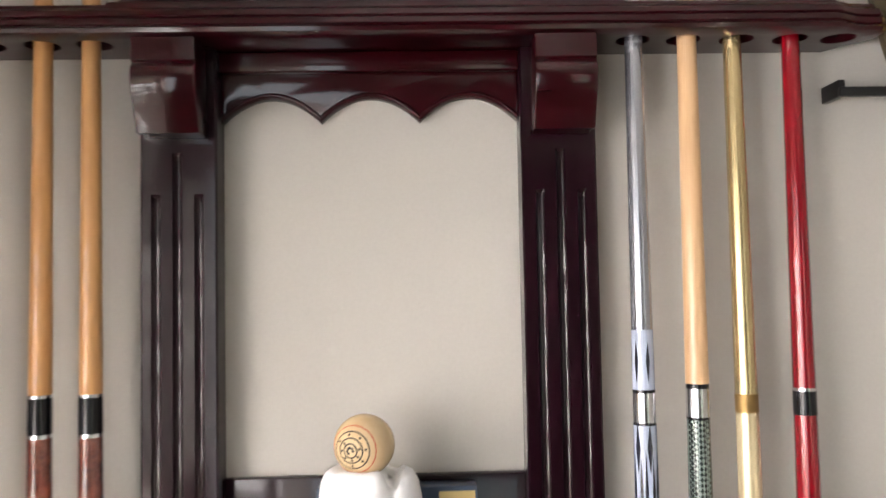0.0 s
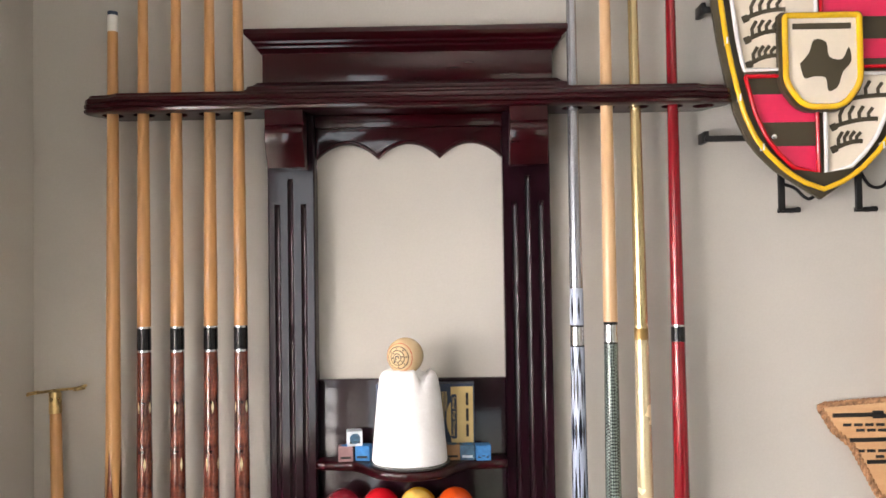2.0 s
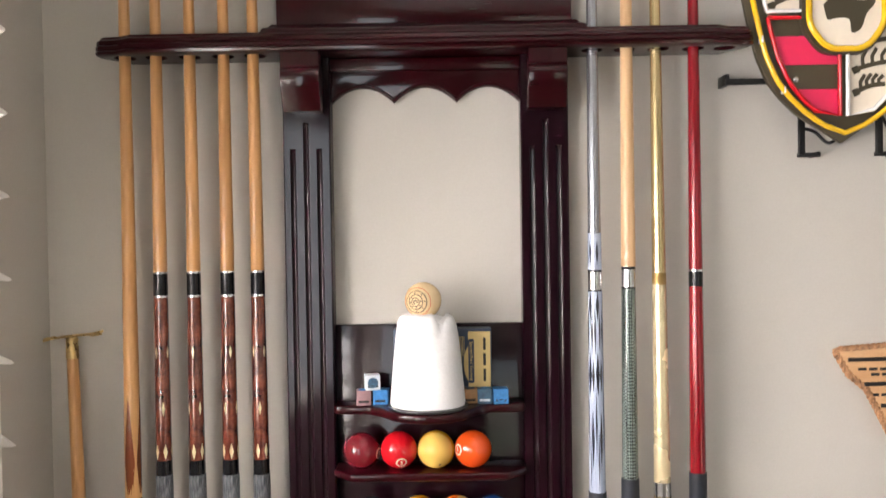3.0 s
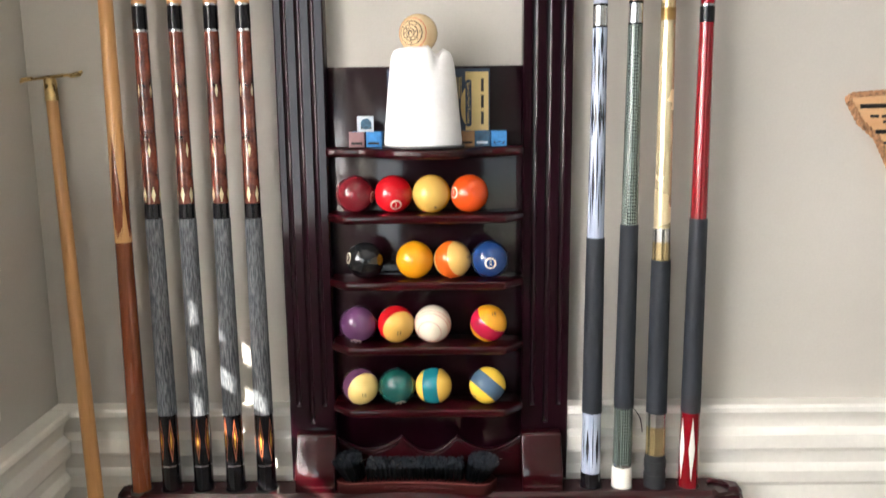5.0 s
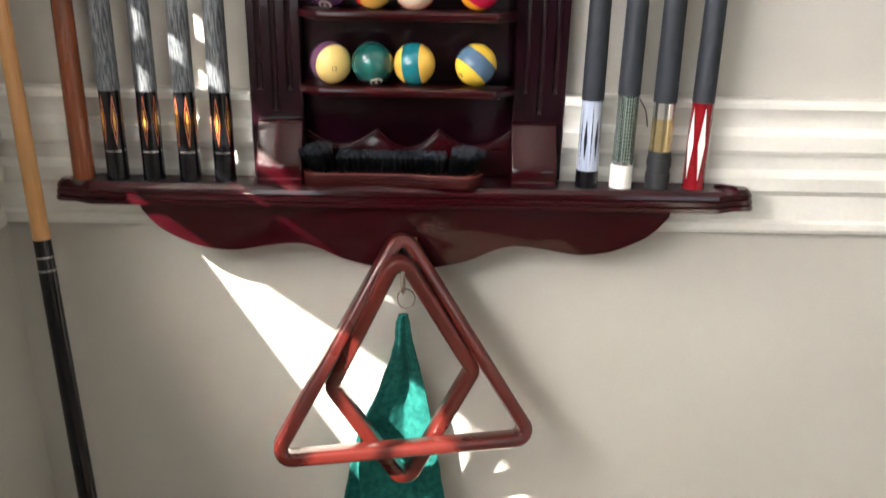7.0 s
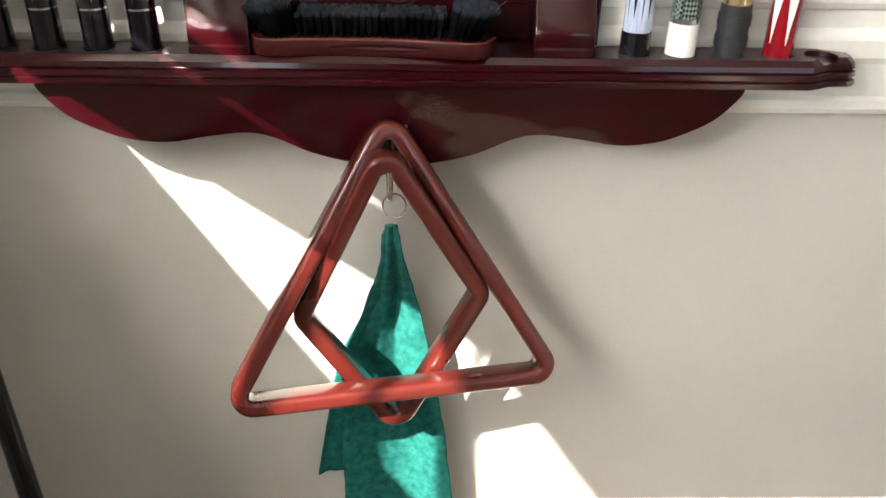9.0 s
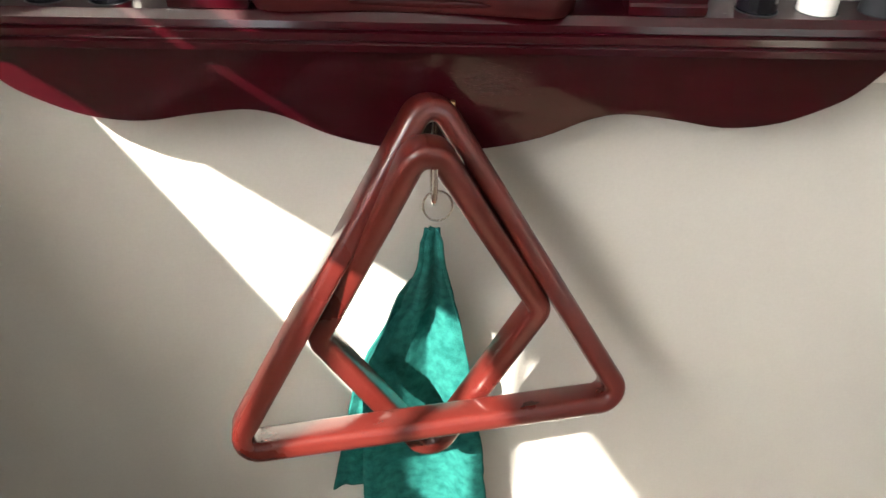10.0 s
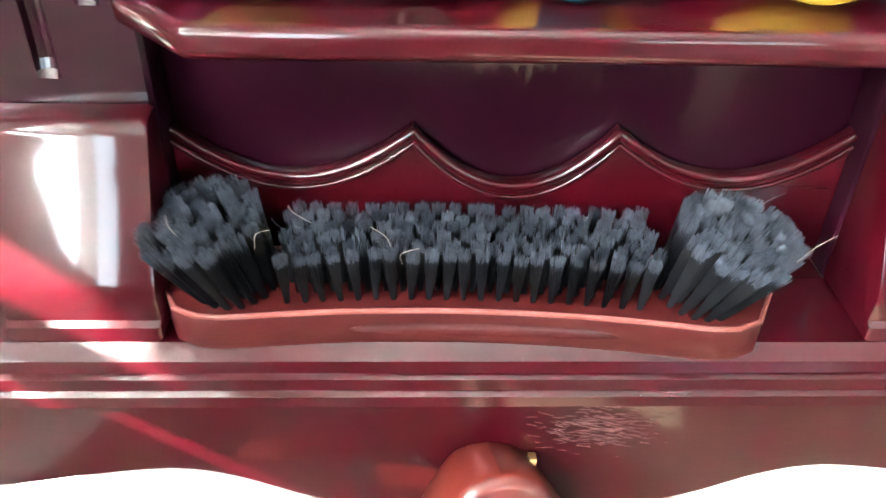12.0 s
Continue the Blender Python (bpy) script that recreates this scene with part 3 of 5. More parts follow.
# ball shelves
for z in (1.3305, 1.2310, 1.1310, 1.0320):
    plan = [(-GAP, -0.001), (-GAP, -0.044), (-0.141, -0.050), (-0.118, -0.0745), (0.118, -0.0745), (0.141, -0.050), (GAP, -0.044), (GAP, -0.001)]
    shelf = prism(rounded(plan, [0.001, 0.003, 0.010, 0.008, 0.008, 0.010, 0.003, 0.001], 4), 2, z - 0.0125, z, bevel=0.004, seg=3, smooth=40)
    part("ball_shelf", shelf, MAHOG, rack)
wave = spline([(-0.149, -0.030), (-0.143, -0.047), (-0.120, -0.052), (-0.090, -0.055), (-0.070, -0.075), (-0.045, -0.108), (0.0, -0.124), (0.045, -0.108), (0.070, -0.075), (0.090, -0.055), (0.120, -0.052), (0.143, -0.047), (0.149, -0.030)], 5)
part("display_shelf", prism([(-0.1465, -0.001)] + [(max(-0.1465, min(0.1465, x)), y) for x, y in wave] + [(0.1465, -0.001)], 2, 1.4145, 1.4285, bevel=0.0045, seg=3, smooth=40), MAHOG, rack)
scuff_rng = random.Random(12)
scuffs = []
for _ in range(230):   # fine pale scratches rubbed into the apron beside the hook, light's sheen painted in
    x, z = 0.044 + scuff_rng.gauss(0, 0.013), 0.832 + scuff_rng.gauss(0, 0.0075)
    half_len, thick, tilt = scuff_rng.uniform(0.0008, 0.0042), scuff_rng.uniform(0.00004, 0.00010), scuff_rng.uniform(-0.35, 0.05)
    if 0.812 < z < 0.856:
        scuffs.append(prism([(x - half_len, z - tilt * half_len), (x, z - thick), (x + half_len, z + tilt * half_len), (x, z + thick)], 1, -0.0582, -0.0575))
part("scuff_mark", merged(*scuffs), mat("scuffed_lacquer_sheen", (0.11, 0.055, 0.052), rough=0.6, vary=0.3, scale=90), rack, "scuffed patch with its light sheen painted pale")
part("hook_plate", box(-0.0175, 0.0150, -0.0640, -0.0585, 0.8045, 0.8170, 0.001), BRASS, rack, "brass hook plate")
part("hook", tube(spline([(-0.002, -0.0625, 0.811), (-0.002, -0.066, 0.785), (-0.003, -0.078, 0.762), (-0.003, -0.104, 0.752), (-0.003, -0.124, 0.757), (-0.003, -0.1310, 0.772), (-0.003, -0.1305, 0.793)], 5), 0.0028), CHROME, rack, "bright metal hanging hook")
for x, z in ((-0.128, 1.0105), (0.128, 1.0105)):
    part("screw", lathe([(0.0015, -0.001), (0.0032, -0.0005), (0.0028, 0.0008), (0.001, 0.0012)], 12), BRASS, rack, m=pose(x, -0.0005, z, 90))


# ---- pool balls ----
R = 0.0286
BALLS = [
    # x, z, body, band, turn, number, number's direction
    (-0.1040, 1.3590, (0.16, 0.010, 0.018), None, (0, 0, 0), "7", (0.93, -0.30, -0.10), "maroon solid pool ball on a rack shelf"),
    (-0.0473, 1.3590, (0.56, 0.008, 0.016), None, (0, 0, 0), "3", (0.18, -0.85, -0.48), "red solid pool ball on a rack shelf"),
    (0.0093, 1.3590, (0.72, 0.46, 0.11), (0.70, 0.35, 0.015), (-0.10, -0.98, 0.12), "9", (0.20, -0.70, -0.62), "yellow-ivory striped pool ball seen from its pale end"),
    (0.0660, 1.3590, (0.66, 0.075, 0.010), None, (0, 0, 0), "5", (-0.82, -0.55, 0.10), "orange solid pool ball on a rack shelf"),
    (-0.0915, 1.2595, (0.010, 0.011, 0.013), None, (0, 0, 0), "8", (-0.86, -0.45, 0.20), "black solid pool ball on a rack shelf"),
    (-0.0172, 1.2595, (0.80, 0.33, 0.008), None, (0, 0, 0), "", (0, 0, 0), "yellow solid pool ball on a rack shelf"),
    (0.0399, 1.2595, (0.72, 0.44, 0.13), (0.72, 0.13, 0.012), (0.75, -0.60, 0.25), "13", (0.80, -0.55, 0.20), "orange striped pool ball on a rack shelf"),
    (0.0962, 1.2595, (0.012, 0.045, 0.16), None, (0, 0, 0), "2", (-0.02, -0.99, -0.05), "blue solid pool ball on a rack shelf"),
    (-0.1048, 1.1597, (0.10, 0.035, 0.105), None, (0, 0, 0), "4", (-0.1, -0.55, -0.83), "purple solid pool ball on a rack shelf"),
    (-0.0475, 1.1597, (0.76, 0.45, 0.10), (0.60, 0.010, 0.016), (0.45, -0.86, -0.22), "11", (0.22, -0.92, -0.25), "red striped pool ball on a rack shelf"),
    (0.0090, 1.1597, (0.78, 0.70, 0.56), None, (0, 0, 0), "cue", (0, 0, 0), "ivory cue ball with fine practice lines"),
    (0.0940, 1.1597, (0.76, 0.34, 0.02), (0.42, 0.010, 0.045), (0.52, -0.36, 0.76), "15", (0.25, -0.70, 0.66), "crimson and gold striped pool ball on a rack shelf"),
    (-0.1045, 1.0606, (0.80, 0.60, 0.21), (0.13, 0.050, 0.11), (0.50, -0.85, -0.12), "12", (0.28, -0.93, -0.18), "purple striped pool ball with a pale face"),
    (-0.0474, 1.0606, (0.008, 0.085, 0.075), None, (0, 0, 0), "6", (0.20, -0.55, -0.80), "dark green solid pool ball on a rack shelf"),
    (0.0090, 1.0606, (0.78, 0.50, 0.09), (0.008, 0.16, 0.20), (0.97, -0.20, 0.08), "", (0, 0, 0), "teal striped pool ball on a rack shelf"),
    (0.0925, 1.0606, (0.78, 0.52, 0.06), (0.060, 0.115, 0.19), (0.62, 0.22, 0.70), "10", (-0.75, -0.55, -0.42), "grey-blue striped pool ball on a rack shelf"),
]


def cap(r, half, ring=0.0, n=20):
    """A round patch (or ring) lying on a ball, facing -y."""
    verts, faces = [], []
    steps = [ring + (half - ring) * i / 3 for i in range(4)]
    for a in steps:
        verts += [(r * math.sin(a) * math.cos(2 * math.pi * i / n), -r * math.cos(a), r * math.sin(a) * math.sin(2 * math.pi * i / n)) for i in range(n)]
    for k in range(3):
        for i in range(n):
            faces.append((k * n + i, k * n + (i + 1) % n, (k + 1) * n + (i + 1) % n, (k + 1) * n + i))
    if not ring:
        faces.append(tuple(range(n)))
    return mesh_of(verts, faces, 60)


def text_mesh(words, size, depth=0.0002):
    c = bpy.data.curves.new("text", "FONT")
    c.body, c.size, c.align_x, c.align_y, c.extrude = words, size, "CENTER", "CENTER", depth
    o = new("text", c)
    bpy.context.view_layer.update()
    me = bpy.data.meshes.new_from_object(o.evaluated_get(bpy.context.evaluated_depsgraph_get()))
    bpy.data.objects.remove(o)
    bm = bmesh.new()
    bm.from_mesh(me)
    return bm


def on_ball(v):
    """Turns a patch that faces -y towards v."""
    v = Vector(v).normalized()
    return Vector((0, -1, 0)).rotation_difference(v).to_matrix().to_4x4()


for i, (x, z, body, band, spin, number, way, label) in enumerate(BALLS):
    ball = tagged(thing("pool_ball", label, "pool ball", "pool balls on the rack", at=(x, -0.0440, z)))
    bm = bmesh.new()
    bmesh.ops.create_uvsphere(bm, u_segments=40, v_segments=24, radius=R)
    skin = stripe_mat("ball_%d" % i, body, band) if band else mat("ball_%d" % i, body, rough=0.10, coat=0.7, coat_rough=0.04, vary=0.03, bump=0.0, rough_vary=0.03)
    part("shell", soften(bm, 60), skin, ball, m=Vector((0, 0, 1)).rotation_difference(Vector(spin)).to_matrix().to_4x4() if band else None)
    if number == "cue":
        for tilt, r in ((25, 0.9), (32, 0.6), (18, 0.97)):
            c = math.sqrt(1 - r * r)
            part("practice_line", tube([((R + 0.0001) * r * math.cos(a), (R + 0.0001) * r * math.sin(a), (R + 0.0001) * c) for a in [2 * math.pi * k / 40 for k in range(40)]], 0.0004, True, 5), INK_RED, ball, m=pose(0, 0, 0, 110, tilt, 0))
    elif number:
        turn = on_ball(way)
        if band is None:
            part("number_ring", cap(R + 0.0002, 0.30, 0.22), NUMBER, ball, m=turn)
            colour = NUMBER
        else:
            colour = INK
        part("number", text_mesh(number, 0.0085), colour, ball, m=turn @ pose(0, -R - 0.0002, 0, 90))

# ---- things on the display shelf ----
cone = thing("cone_chalk", "white tapered hand chalk cone with a worn notched top", "chalk", at=(-0.001, -0.064, 1.4285))
n, verts, faces = 48, [], []
levels = [(0.0, 0.0555), (0.003, 0.0565), (0.03, 0.0540), (0.07, 0.0505), (0.105, 0.0468), (0.125, 0.0440), (0.133, 0.0400), (0.136, 0.0320), (0.134, 0.0200), (0.132, 0.0)]
for zz, r in levels:
    for i in range(n):
        a = 2 * math.pi * i / n
        x, y = r * math.cos(a), r * math.sin(a) * 0.88
        dz = 0.0
        if zz > 0.10:
            g = math.exp(-((x - 0.020) / 0.0052) ** 2) * (1 if y < 0.02 else 0.3)
            dz = -0.023 * g * min(1, (zz - 0.10) / 0.03) - 0.005 * max(0.0, x - 0.025) / 0.02 * min(1, (zz - 0.10) / 0.03) + 0.003 * noise.noise((x * 60, y * 60, 3))
        wob = 1 + 0.012 * noise.noise((x * 30, y * 30, zz * 18))
        verts.append((x * wob, y * wob, zz + dz + 0.004))
for k in range(len(levels) - 1):
    for i in range(n):
        faces.append((k * n + i, k * n + (i + 1) % n, (k + 1) * n + (i + 1) % n, (k + 1) * n + i))
faces.append(tuple(range(n)))
part("chalk_body", mesh_of(verts, faces, 70), CHALKWHITE, cone)
part("base_plate", lathe([(0.057, 0.0), (0.060, 0.0015), (0.060, 0.0035), (0.056, 0.0040)], 48), BLACKPLATE, cone, "round black base plate")

tball = thing("training_ball", "cream practice cue ball with printed aiming rings, on the chalk cone", "ball", at=(-0.0060, -0.066, 1.5885))
bm = bmesh.new()
bmesh.ops.create_uvsphere(bm, u_segments=40, v_segments=24, radius=0.0275)
part("shell", soften(bm, 60), mat("cream_ball", (0.78, 0.60, 0.36), rough=0.2, coat=0.5, vary=0.05, second=(0.70, 0.48, 0.25), scale=25, bump=0.0), tball)
face = on_ball((-0.38, -0.92, -0.02))
for a in (0.20, 0.38, 0.60):
    part("aiming_ring", cap(0.0278, a + 0.048, a), INK, tball, m=face)
part("aiming_ring", cap(0.0278, 0.86, 0.82), INK_RED, tball, m=face)
for k in range(18):
    a, b = (0.10, 0.31, 0.51)[k % 3], 2 * math.pi * (k * 0.377)
    d = Vector((math.sin(a) * math.cos(b), -math.cos(a), math.sin(a) * math.sin(b)))
    part("print_mark", cap(0.0278, 0.045, n=8), INK, tball, m=face @ on_ball(d))

carton = thing("ball_box", "navy cardboard practice ball box with a gold label behind the chalk", "box", at=(0.0215, -0.0165, 1.4290))
part("carton", box(-0.0755, 0.0755, -0.0125, 0.0125, 0, 0.112, 0.0008), CARD_BLUE, carton)
part("label_panel", box(0.0395, 0.0735, -0.0132, -0.0127, 0.022, 0.1075), CARD_GOLD, carton)
part("label_panel", prism([(0.0335 + 0.013 * math.cos(a) + 0.012, 0.058 + 0.030 * math.sin(a)) for a in [2 * math.pi * k / 28 for k in range(28)]], 1, -0.0134, -0.0127), CARD_GOLD, carton)
for k in range(3):
    part("print_bar", box(0.0625, 0.0665, -0.0137, -0.0133, 0.031 + 0.024 * k, 0.050 + 0.024 * k), INK, carton)
part("print_panel", prism(rounded([(0.0395, 0.028), (0.0485, 0.028), (0.0485, 0.096), (0.0395, 0.096)], 0.003, 3), 1, -0.0137, -0.0133), CARD_BLUE, carton)
part("print_words", text_mesh("Special Pool Training", 0.0072, 0.0001), CARD_GOLD, carton, m=Matrix.Translation((0.0440, -0.01385, 0.062)) @ pose(0, 0, 0, 90) @ pose(0, 0, 0, 0, 0, -90))
for k in range(5):
    part("print_bar", box(0.024 + 0.0022 * k, 0.0249 + 0.0022 * k, -0.0131, -0.0124, 0.070 - 0.006 * (k % 3), 0.100), CARD_GOLD, carton)


def chalk_cube(x, y, z, spin, paper, cake, up, label):
    """A cue chalk cube: papered on five sides, bare and dished on the sixth."""
    c = tagged(thing("chalk_cube", label, "chalk", "cue chalk cubes", at=pose(x, y, z, 0, 0, spin)))
    e = 0.0112
    part("paper", box(-e, e, -e, e, 0, 2 * e, 0.0007), paper, c)
    spot = lathe([(0.0078, 0.0), (0.0080, 0.0002), (0.0074, 0.0004), (0.001, 0.0001)], 20)
    part("cake", spot, cake, c, m=(pose(0, 0, 2 * e) if up else pose(0, -e, e, 90)))
    part("paper_print", box(-0.008, 0.008, -e - 0.0003, -e + 0.0002, 0.004, 0.0075), INK if paper is not CHALK_DEEP else PAPER_WHITE, c)
    return c


Z = 1.4287
chalk_cube(-0.1000, -0.040, Z, 6, PAPER_RED, CHALK_BLUE, True, "maroon papered chalk cube with a blue top")
chalk_cube(-0.0735, -0.036, Z, -4, CHALK_BLUE, CHALK_BLUE, True, "blue papered chalk cube standing beside the chalk cone")
chalk_cube(-0.0870, -0.038, Z + 0.0226, 12, PAPER_WHITE, CHALK_DEEP, False, "white papered chalk cube stacked on two others")
chalk_cube(0.0620, -0.038, Z, 3, PAPER_TAN, CHALK_DEEP, True, "tan papered chalk cube beside the chalk cone")
chalk_cube(0.0855, -0.040, Z, -3, CHALK_DEEP, CHALK_BLUE, True, "navy papered chalk cube in a row")
chalk_cube(0.1085, -0.043, Z, 4, CHALK_BLUE, CHALK_BLUE, False, "bright blue chalk cube at the end of the row")

# ---- cues ----
CUE_FOOT_Y, CUE_HEAD_Y = -0.0440, -0.0345


def cue_axis(i):
    foot = Vector((CUE_X[i], CUE_FOOT_Y, 0.8885))
    head = Vector((CUE_X[i] + HEAD_DX[i], CUE_HEAD_Y, 1.975))
    d = (head - foot).normalized()
    q = Vector((0, 0, 1)).rotation_difference(d)
    return Matrix.Translation(foot) @ q.to_matrix().to_4x4()


HEAD_DX = [-0.001, -0.002, -0.001, 0.000, -0.004, 0.001, 0.004, -0.004, 0.001]


def diamond(r, z, ang, w, h):
    """A lozenge inlay that follows the round of the cue."""
    verts, faces, n = [], [], 6
    rows = 9
    for k in range(rows):
        v = -1 + 2 * k / (rows - 1)
        half = w * (1 - abs(v)) / r + 1e-4
        for i in range(n):
            a = ang + half * (-1 + 2 * i / (n - 1))
            verts.append((r * math.cos(a), r * math.sin(a), z + v * h))
    for k in range(rows - 1):
        for i in range(n - 1):
            faces.append((k * n + i, k * n + i + 1, (k + 1) * n + i + 1, (k + 1) * n + i))
    return mesh_of(verts, faces, 60)


def butt_r(z):
    """Radius of a cue, z metres up from its foot."""
    return 0.0152 - 0.0047 * min(1, max(0, z) / 0.74) if z < 0.74 else 0.0105 - 0.0040 * min(1, (z - 0.74) / 0.72)


def section(z0, z1, extra=0.0, n=28, round_foot=0.0):
    k = max(2, int((z1 - z0) / 0.12) + 2)
    prof = [(butt_r(z0 + (z1 - z0) * j / (k - 1)) + extra, z0 + (z1 - z0) * j / (k - 1)) for j in range(k)]
    if round_foot:
        prof[0] = (prof[0][0], z0 + round_foot)
        prof.insert(0, (prof[0][0] - round_foot, z0))
    return lathe(prof, n)


def cue(i, label, parts, length, inlays=()):
    c = tagged(thing("pool_cue", label, "pool cue", "cues in the rack", at=cue_axis(i)))
    for name, z0, z1, material, extra in parts:
        part(name, section(z0 - 0.8885, z1 - 0.8885, extra, round_foot=0.002 if z0 < 0.89 else 0), material, c)
    for z, ang, w, h, material in inlays:
        part("inlay", diamond(butt_r(z - 0.8885) + {AMBER: 0.0006, EBONY: 0.0004, WHITE_CAP: 0.0009}.get(material, 0.00025), z - 0.8885, radians(ang), w, h), material, c)
    return c


TIPZ = 0.8885 + 1.47
tip_mat = mat("leather_tip", (0.03, 0.05, 0.09), rough=0.9)
# one-piece house cue
points = [(1.345, a, 0.0085, 0.105, BROWN) for a in (-90 - 95, -90 - 5, -90 + 85, 90)]
cue(0, "one-piece maple house cue with a brown pointed butt", [("butt", 0.8885, 1.2900, BROWN, 0.0), ("shaft", 1.2900, 2.0940, MAPLE, 0.0), ("ferrule", 2.0940, 2.1200, WHITE_CAP, 0.0), ("tip", 2.1200, 2.1260, tip_mat, -0.0002)], 1.24, points)
for i in (1, 2, 3, 4):
    rot = (0, 25, 52, 80)[i - 1]
    inl = []
    for a in range(0, 360, 60):
        inl += [(1.3615, a + rot, 0.0032, 0.0120, IVORY), (0.978, a + rot, 0.0044, 0.036, COPPER), (0.978, a + rot, 0.0033, 0.028, EBONY)]
        inl += [(0.978, a + rot, 0.0018, 0.017, AMBER)]
    for a in range(0, 360, 90):
        inl += [(1.427, a + rot + 20, 0.0022, 0.0110, IVORY), (1.513, a + rot + 65, 0.0022, 0.0100, IVORY)]
    cue(i, ("two-piece cue with a burl forearm and grey linen wrap", "two-piece cue with a reddish burl forearm and linen wrap", "two-piece cue with a burl forearm, ivory inlays and linen wrap", "two-piece cue with a bright burl forearm and linen wrap")[i - 1],
        [("bumper", 0.8885, 0.9345, EBONY, 0.0), ("trim_ring", 0.9345, 0.9365, SILVER, 0.0002), ("butt_sleeve", 0.9365, 1.0185, EBONY, 0.0), ("wrap", 1.0185, 1.3250, LINEN, 0.0004), ("forearm_base", 1.3250, 1.3480, EBONY, 0.0),
         ("forearm", 1.3480, 1.5965, BURL, 0.0), ("trim_ring", 1.5965, 1.6000, SILVER, 0.0002), ("collar", 1.6000, 1.6330, EBONY, 0.0002), ("trim_ring", 1.6330, 1.6360, SILVER, 0.0002), ("shaft", 1.6360, TIPZ - 0.03, MAPLE, 0.0), ("ferrule", TIPZ - 0.03, TIPZ - 0.006, WHITE_CAP, 0.0), ("tip", TIPZ - 0.006, TIPZ, tip_mat, 0.0)], 1.47,
        inl)
flames = []
for a in (-150, -90, -30, 30, 90, 150):
    flames += [(1.575, a + 8, 0.0026, 0.024, FLAME_DARK), (1.535, a - 14, 0.0016, 0.040, FLAME_DARK), (1.535, a + 22, 0.0016, 0.034, FLAME_DARK), (1.470, a + 4, 0.0030, 0.034, FLAME_DARK), (1.468, a + 30, 0.0022, 0.026, FLAME_DARK),
               (1.395, a - 10, 0.0012, 0.060, FLAME_DARK), (1.370, a + 24, 0.0024, 0.048, FLAME_DARK), (1.340, a + 6, 0.0009, 0.048, FLAME_DARK), (0.968, a, 0.0008, 0.048, FLAME_DARK), (0.962, a + 28, 0.0026, 0.030, FLAME_DARK), (1.655, a + 10, 0.0020, 0.020, FLAME_DARK)]
cue(5, "silver cue with white and dark blue flames and a black grip", [("bumper", 0.8885, 0.9180, EBONY, 0.0008), ("butt_sleeve", 0.9180, 1.0160, FLAME, 0.0), ("wrap", 1.0160, 1.2905, RUBBER, 0.0010), ("forearm", 1.2905, 1.5960, FLAME, 0.0),
    ("trim_ring", 1.5960, 1.5985, EBONY, 0.0002), ("collar", 1.5985, 1.6260, SILVER, 0.0002), ("trim_ring", 1.6260, 1.6290, EBONY, 0.0002), ("shaft_sleeve", 1.6290, 1.6850, FLAME, 0.0), ("shaft", 1.6850, TIPZ, STEEL_SHAFT, 0.0)], 1.47, flames)
cue(6, "cue with a pale maple shaft, green-grey woven butt and white cap", [("cap", 0.8885, 0.9270, WHITE_CAP, 0.0006), ("trim_ring", 0.9270, 0.9320, SILVER, 0.0), ("butt_sleeve", 0.9320, 1.0240, CARBON, 0.0), ("wrap", 1.0240, 1.3100, RUBBER, 0.0010),
    ("forearm", 1.3100, 1.6000, CARBON, 0.0), ("trim_ring", 1.6000, 1.6025, EBONY, 0.0002), ("collar", 1.6025, 1.6290, SILVER, 0.0004), ("trim_ring", 1.6290, 1.6335, EBONY, 0.0002), ("shaft", 1.6335, TIPZ, MAPLE_PALE, 0.0006)], 1.47)
cue(7, "gold anodised cue with a black grip and rubber foot", [("bumper", 0.8885, 0.9030, BUMPER, 0.0010)] + [("bumper_rib", 0.9030 + 0.011 * k, 0.9140 + 0.011 * k, BUMPER, (0.0022, 0.0010)[k % 2]) for k in range(4)] + [("butt_sleeve", 0.9470, 0.9930, GOLD, 0.0004), ("trim_ring", 0.9930, 1.0150, SILVER, 0.0006), ("wrap", 1.0150, 1.2560, RUBBER, 0.0016), ("collar", 1.2560, 1.2835, GOLD, 0.0006), ("trim_ring", 1.2835, 1.3040, SILVER, 0.0006),
    ("forearm", 1.3040, 1.6055, GOLD_PALE, 0.0), ("joint_ring", 1.6055, 1.6230, mat("gold_ribbed", (0.30, 0.19, 0.07), rough=0.4, metal=0.8), 0.0003), ("shaft", 1.6230, TIPZ, GOLD, 0.0)], 1.47)
redl = [(0.958, a, 0.0050, 0.052, WHITE_CAP) for a in (-90, -30, 30, 90, 150, 210)]
cue(8, "glossy red cue with white points and a black grip", [("butt_sleeve", 0.8885, 1.0158, RED_CUE, 0.0004), ("wrap", 1.0158, 1.3180, RUBBER, 0.0008), ("forearm", 1.3180, 1.6020, RED_CUE, 0.0), ("collar", 1.6020, 1.6245, EBONY, 0.0002), ("trim_ring", 1.6245, 1.6275, SILVER, 0.0003), ("shaft", 1.6275, TIPZ, RED_CUE, 0.0)], 1.47, redl)

# rubber rests in the lower sockets
for x in CUE_X:
    s = tagged(thing("socket_cup", "black rubber cue socket let into the lower rail", "socket", "cue sockets", at=(x, -0.045, 0.8880)))
    ring = lathe([(0.0172, 0.0), (0.0172, 0.0058), (0.0166, 0.0062), (0.0160, 0.0004), (0.0150, 0.0002)], 24)
    part("cup", ring, BUMPER, s)

